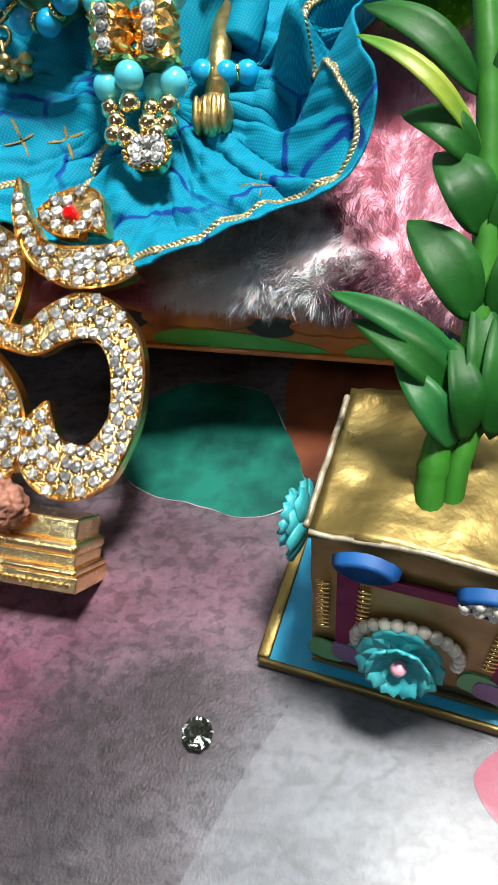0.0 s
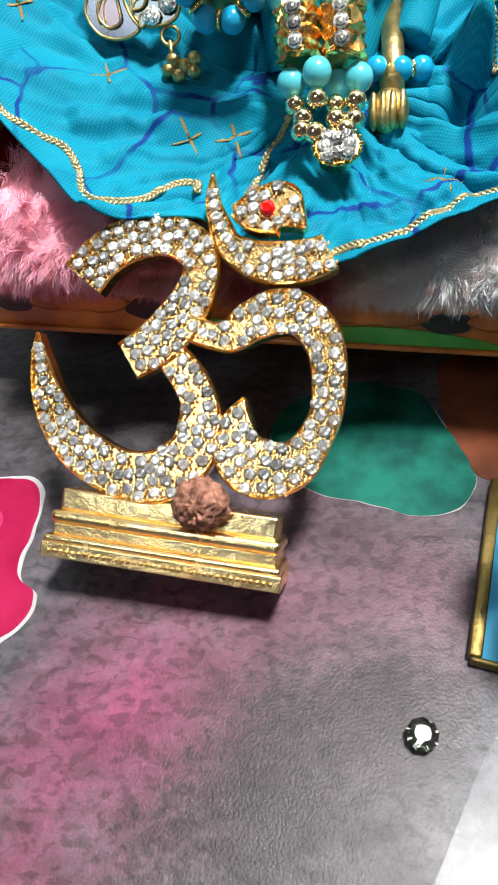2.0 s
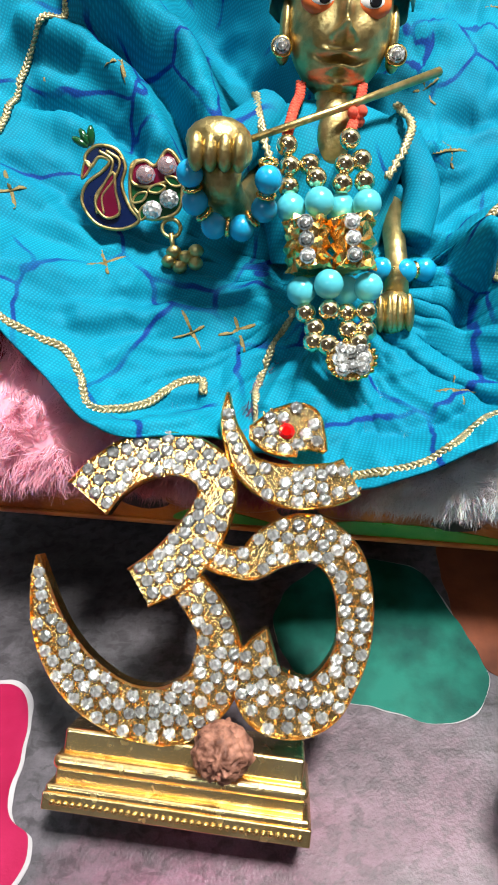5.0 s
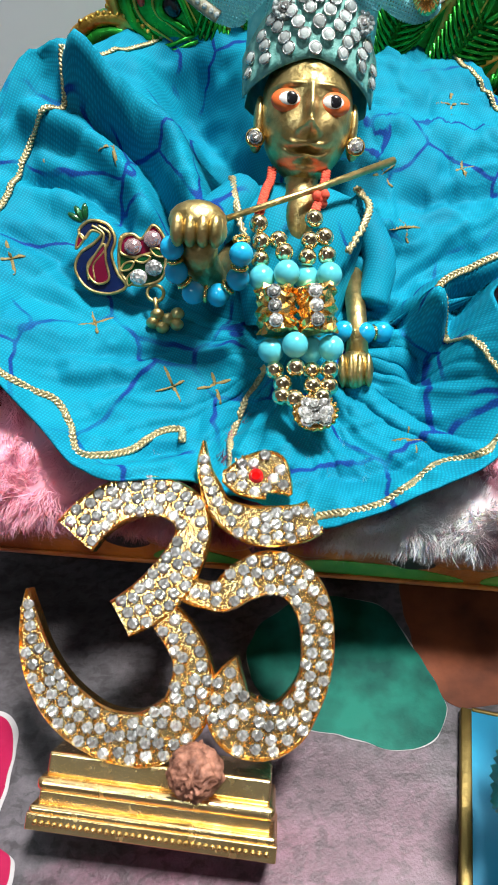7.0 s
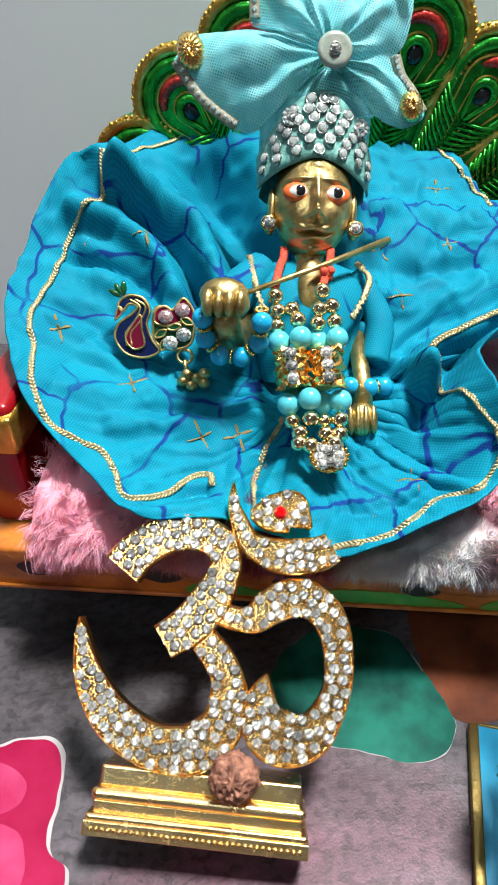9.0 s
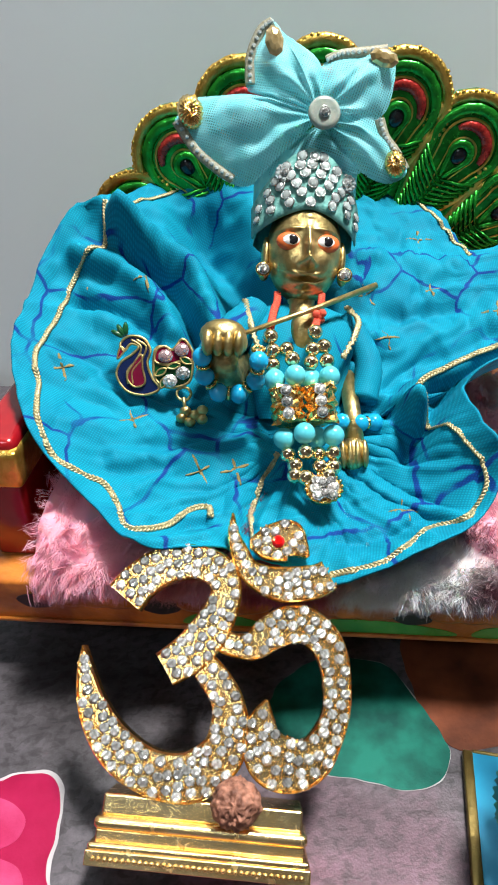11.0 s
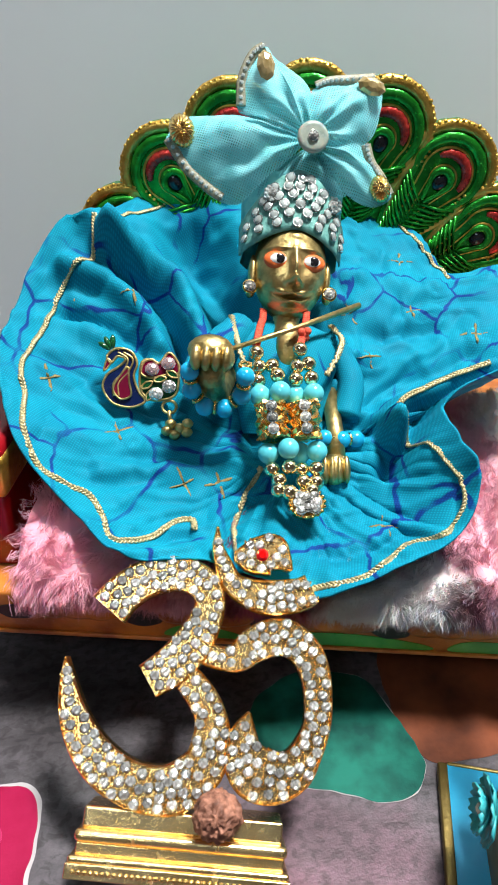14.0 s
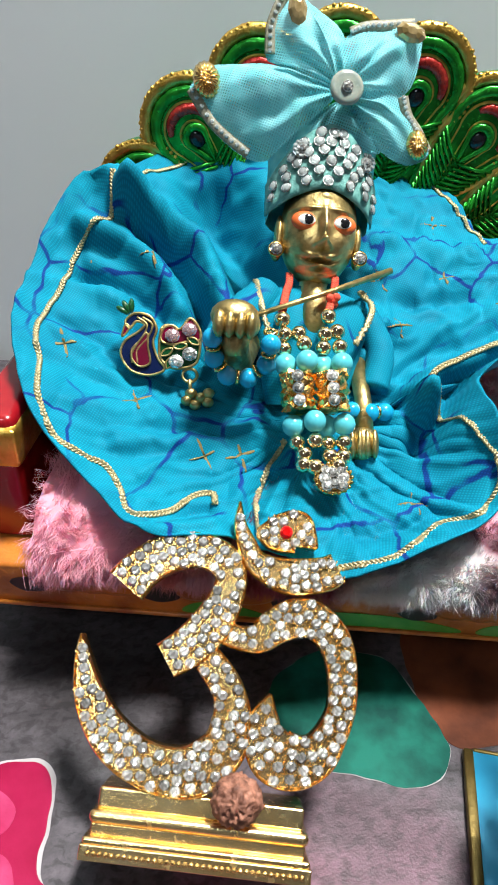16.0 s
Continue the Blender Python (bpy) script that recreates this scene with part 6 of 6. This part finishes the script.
# ---- plant in the planter ----
for m in (LEAF, LEAF_LIGHT, STEM, LEAF_PALE):
    m.node_tree.nodes["Principled BSDF"].inputs["Specular IOR Level"].default_value = 0.25
plant = thing("lucky_bamboo", (2.15, 5.8, 5.1), "green plant with glossy pointed leaves on a thick jointed stem", "plant")
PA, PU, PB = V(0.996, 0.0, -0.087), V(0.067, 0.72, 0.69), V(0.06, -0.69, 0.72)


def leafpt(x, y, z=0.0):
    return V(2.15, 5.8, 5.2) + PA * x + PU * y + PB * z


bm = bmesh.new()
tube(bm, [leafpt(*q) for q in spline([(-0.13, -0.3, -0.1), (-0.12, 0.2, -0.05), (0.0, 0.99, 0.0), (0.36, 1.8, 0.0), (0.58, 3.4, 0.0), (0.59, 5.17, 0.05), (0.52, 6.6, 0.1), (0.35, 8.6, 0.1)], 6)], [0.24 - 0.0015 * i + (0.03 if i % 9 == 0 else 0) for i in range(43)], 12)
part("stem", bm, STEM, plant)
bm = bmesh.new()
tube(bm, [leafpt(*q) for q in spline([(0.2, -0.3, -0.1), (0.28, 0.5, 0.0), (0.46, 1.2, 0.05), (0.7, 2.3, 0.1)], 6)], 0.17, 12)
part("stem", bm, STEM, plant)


def leaf(base, tip, width, bend, material=LEAF, twist=0.0):
    b, t = Vector(base), Vector(tip)
    ax = t - b
    sd = V(-ax.y, ax.x, 0).normalized()
    bm = bmesh.new()
    g = []
    for i in range(15):
        s = i / 14
        w = width * 1.12 * (s ** 0.65) * ((1 - s) ** 0.8) + 0.012
        c = b + ax * s + V(0, bend * math.sin(math.pi * s * 0.9), 0.35 * math.sin(math.pi * s) - 0.2 * s)
        row = []
        for k in (-1, -0.5, 0, 0.5, 1):
            row.append(bm.verts.new(leafpt(*(c + sd * (w * k) + V(0, 0, 0.22 * w * abs(k) + twist * k * s)))))
        g.append(row)
    for p, q in zip(g, g[1:]):
        for k in range(4):
            bm.faces.new((p[k], p[k + 1], q[k + 1], q[k]))
    ob = part("leaf", bm, material, plant)
    ob.modifiers.new("thickness", "SOLIDIFY").thickness = 0.0002


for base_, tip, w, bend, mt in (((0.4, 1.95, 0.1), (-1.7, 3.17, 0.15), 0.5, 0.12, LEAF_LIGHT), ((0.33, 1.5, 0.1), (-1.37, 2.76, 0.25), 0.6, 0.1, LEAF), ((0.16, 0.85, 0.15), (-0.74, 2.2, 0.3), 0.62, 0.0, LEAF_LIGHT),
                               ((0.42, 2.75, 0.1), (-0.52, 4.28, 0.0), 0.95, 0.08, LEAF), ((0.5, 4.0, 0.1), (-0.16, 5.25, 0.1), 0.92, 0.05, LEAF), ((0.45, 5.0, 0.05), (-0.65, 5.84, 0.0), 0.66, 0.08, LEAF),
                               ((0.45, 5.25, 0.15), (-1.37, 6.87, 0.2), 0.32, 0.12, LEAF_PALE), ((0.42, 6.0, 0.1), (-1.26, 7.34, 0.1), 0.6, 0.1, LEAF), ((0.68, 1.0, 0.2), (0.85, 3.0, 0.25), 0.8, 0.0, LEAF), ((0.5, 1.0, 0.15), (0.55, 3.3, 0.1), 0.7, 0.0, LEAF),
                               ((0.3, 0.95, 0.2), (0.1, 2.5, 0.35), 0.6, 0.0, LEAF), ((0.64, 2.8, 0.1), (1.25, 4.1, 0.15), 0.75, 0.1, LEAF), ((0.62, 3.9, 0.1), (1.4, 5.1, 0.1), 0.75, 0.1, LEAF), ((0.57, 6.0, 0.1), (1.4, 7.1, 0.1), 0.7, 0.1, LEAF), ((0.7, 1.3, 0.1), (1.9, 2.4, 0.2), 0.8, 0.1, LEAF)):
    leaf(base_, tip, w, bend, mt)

# ---- loose stone on the cloth ----
gem = thing("loose_gem", (-2.2, 4.05, 0.05), "single clear faceted stone lying on the cloth", "gemstone")
bm = bmesh.new()
lathe(bm, [(0.04, 0.02), (0.2, 0.13), (0.31, 0.22), (0.32, 0.25), (0.24, 0.32), (0.15, 0.35)], Matrix.Translation((-2.2, 4.05, 0.02)) @ Matrix.Rotation(0.12, 4, "X"), 9)
GLASS = bpy.data.materials.new("clear_cut_glass")
GLASS.use_nodes = True
gp = GLASS.node_tree.nodes["Principled BSDF"]
gp.inputs["Transmission Weight"].default_value, gp.inputs["Roughness"].default_value = 1.0, 0.02
gp.inputs["Base Color"].default_value = (0.66, 0.72, 0.6, 1)
part("cut_stone", bm, GLASS, gem, smooth=False)
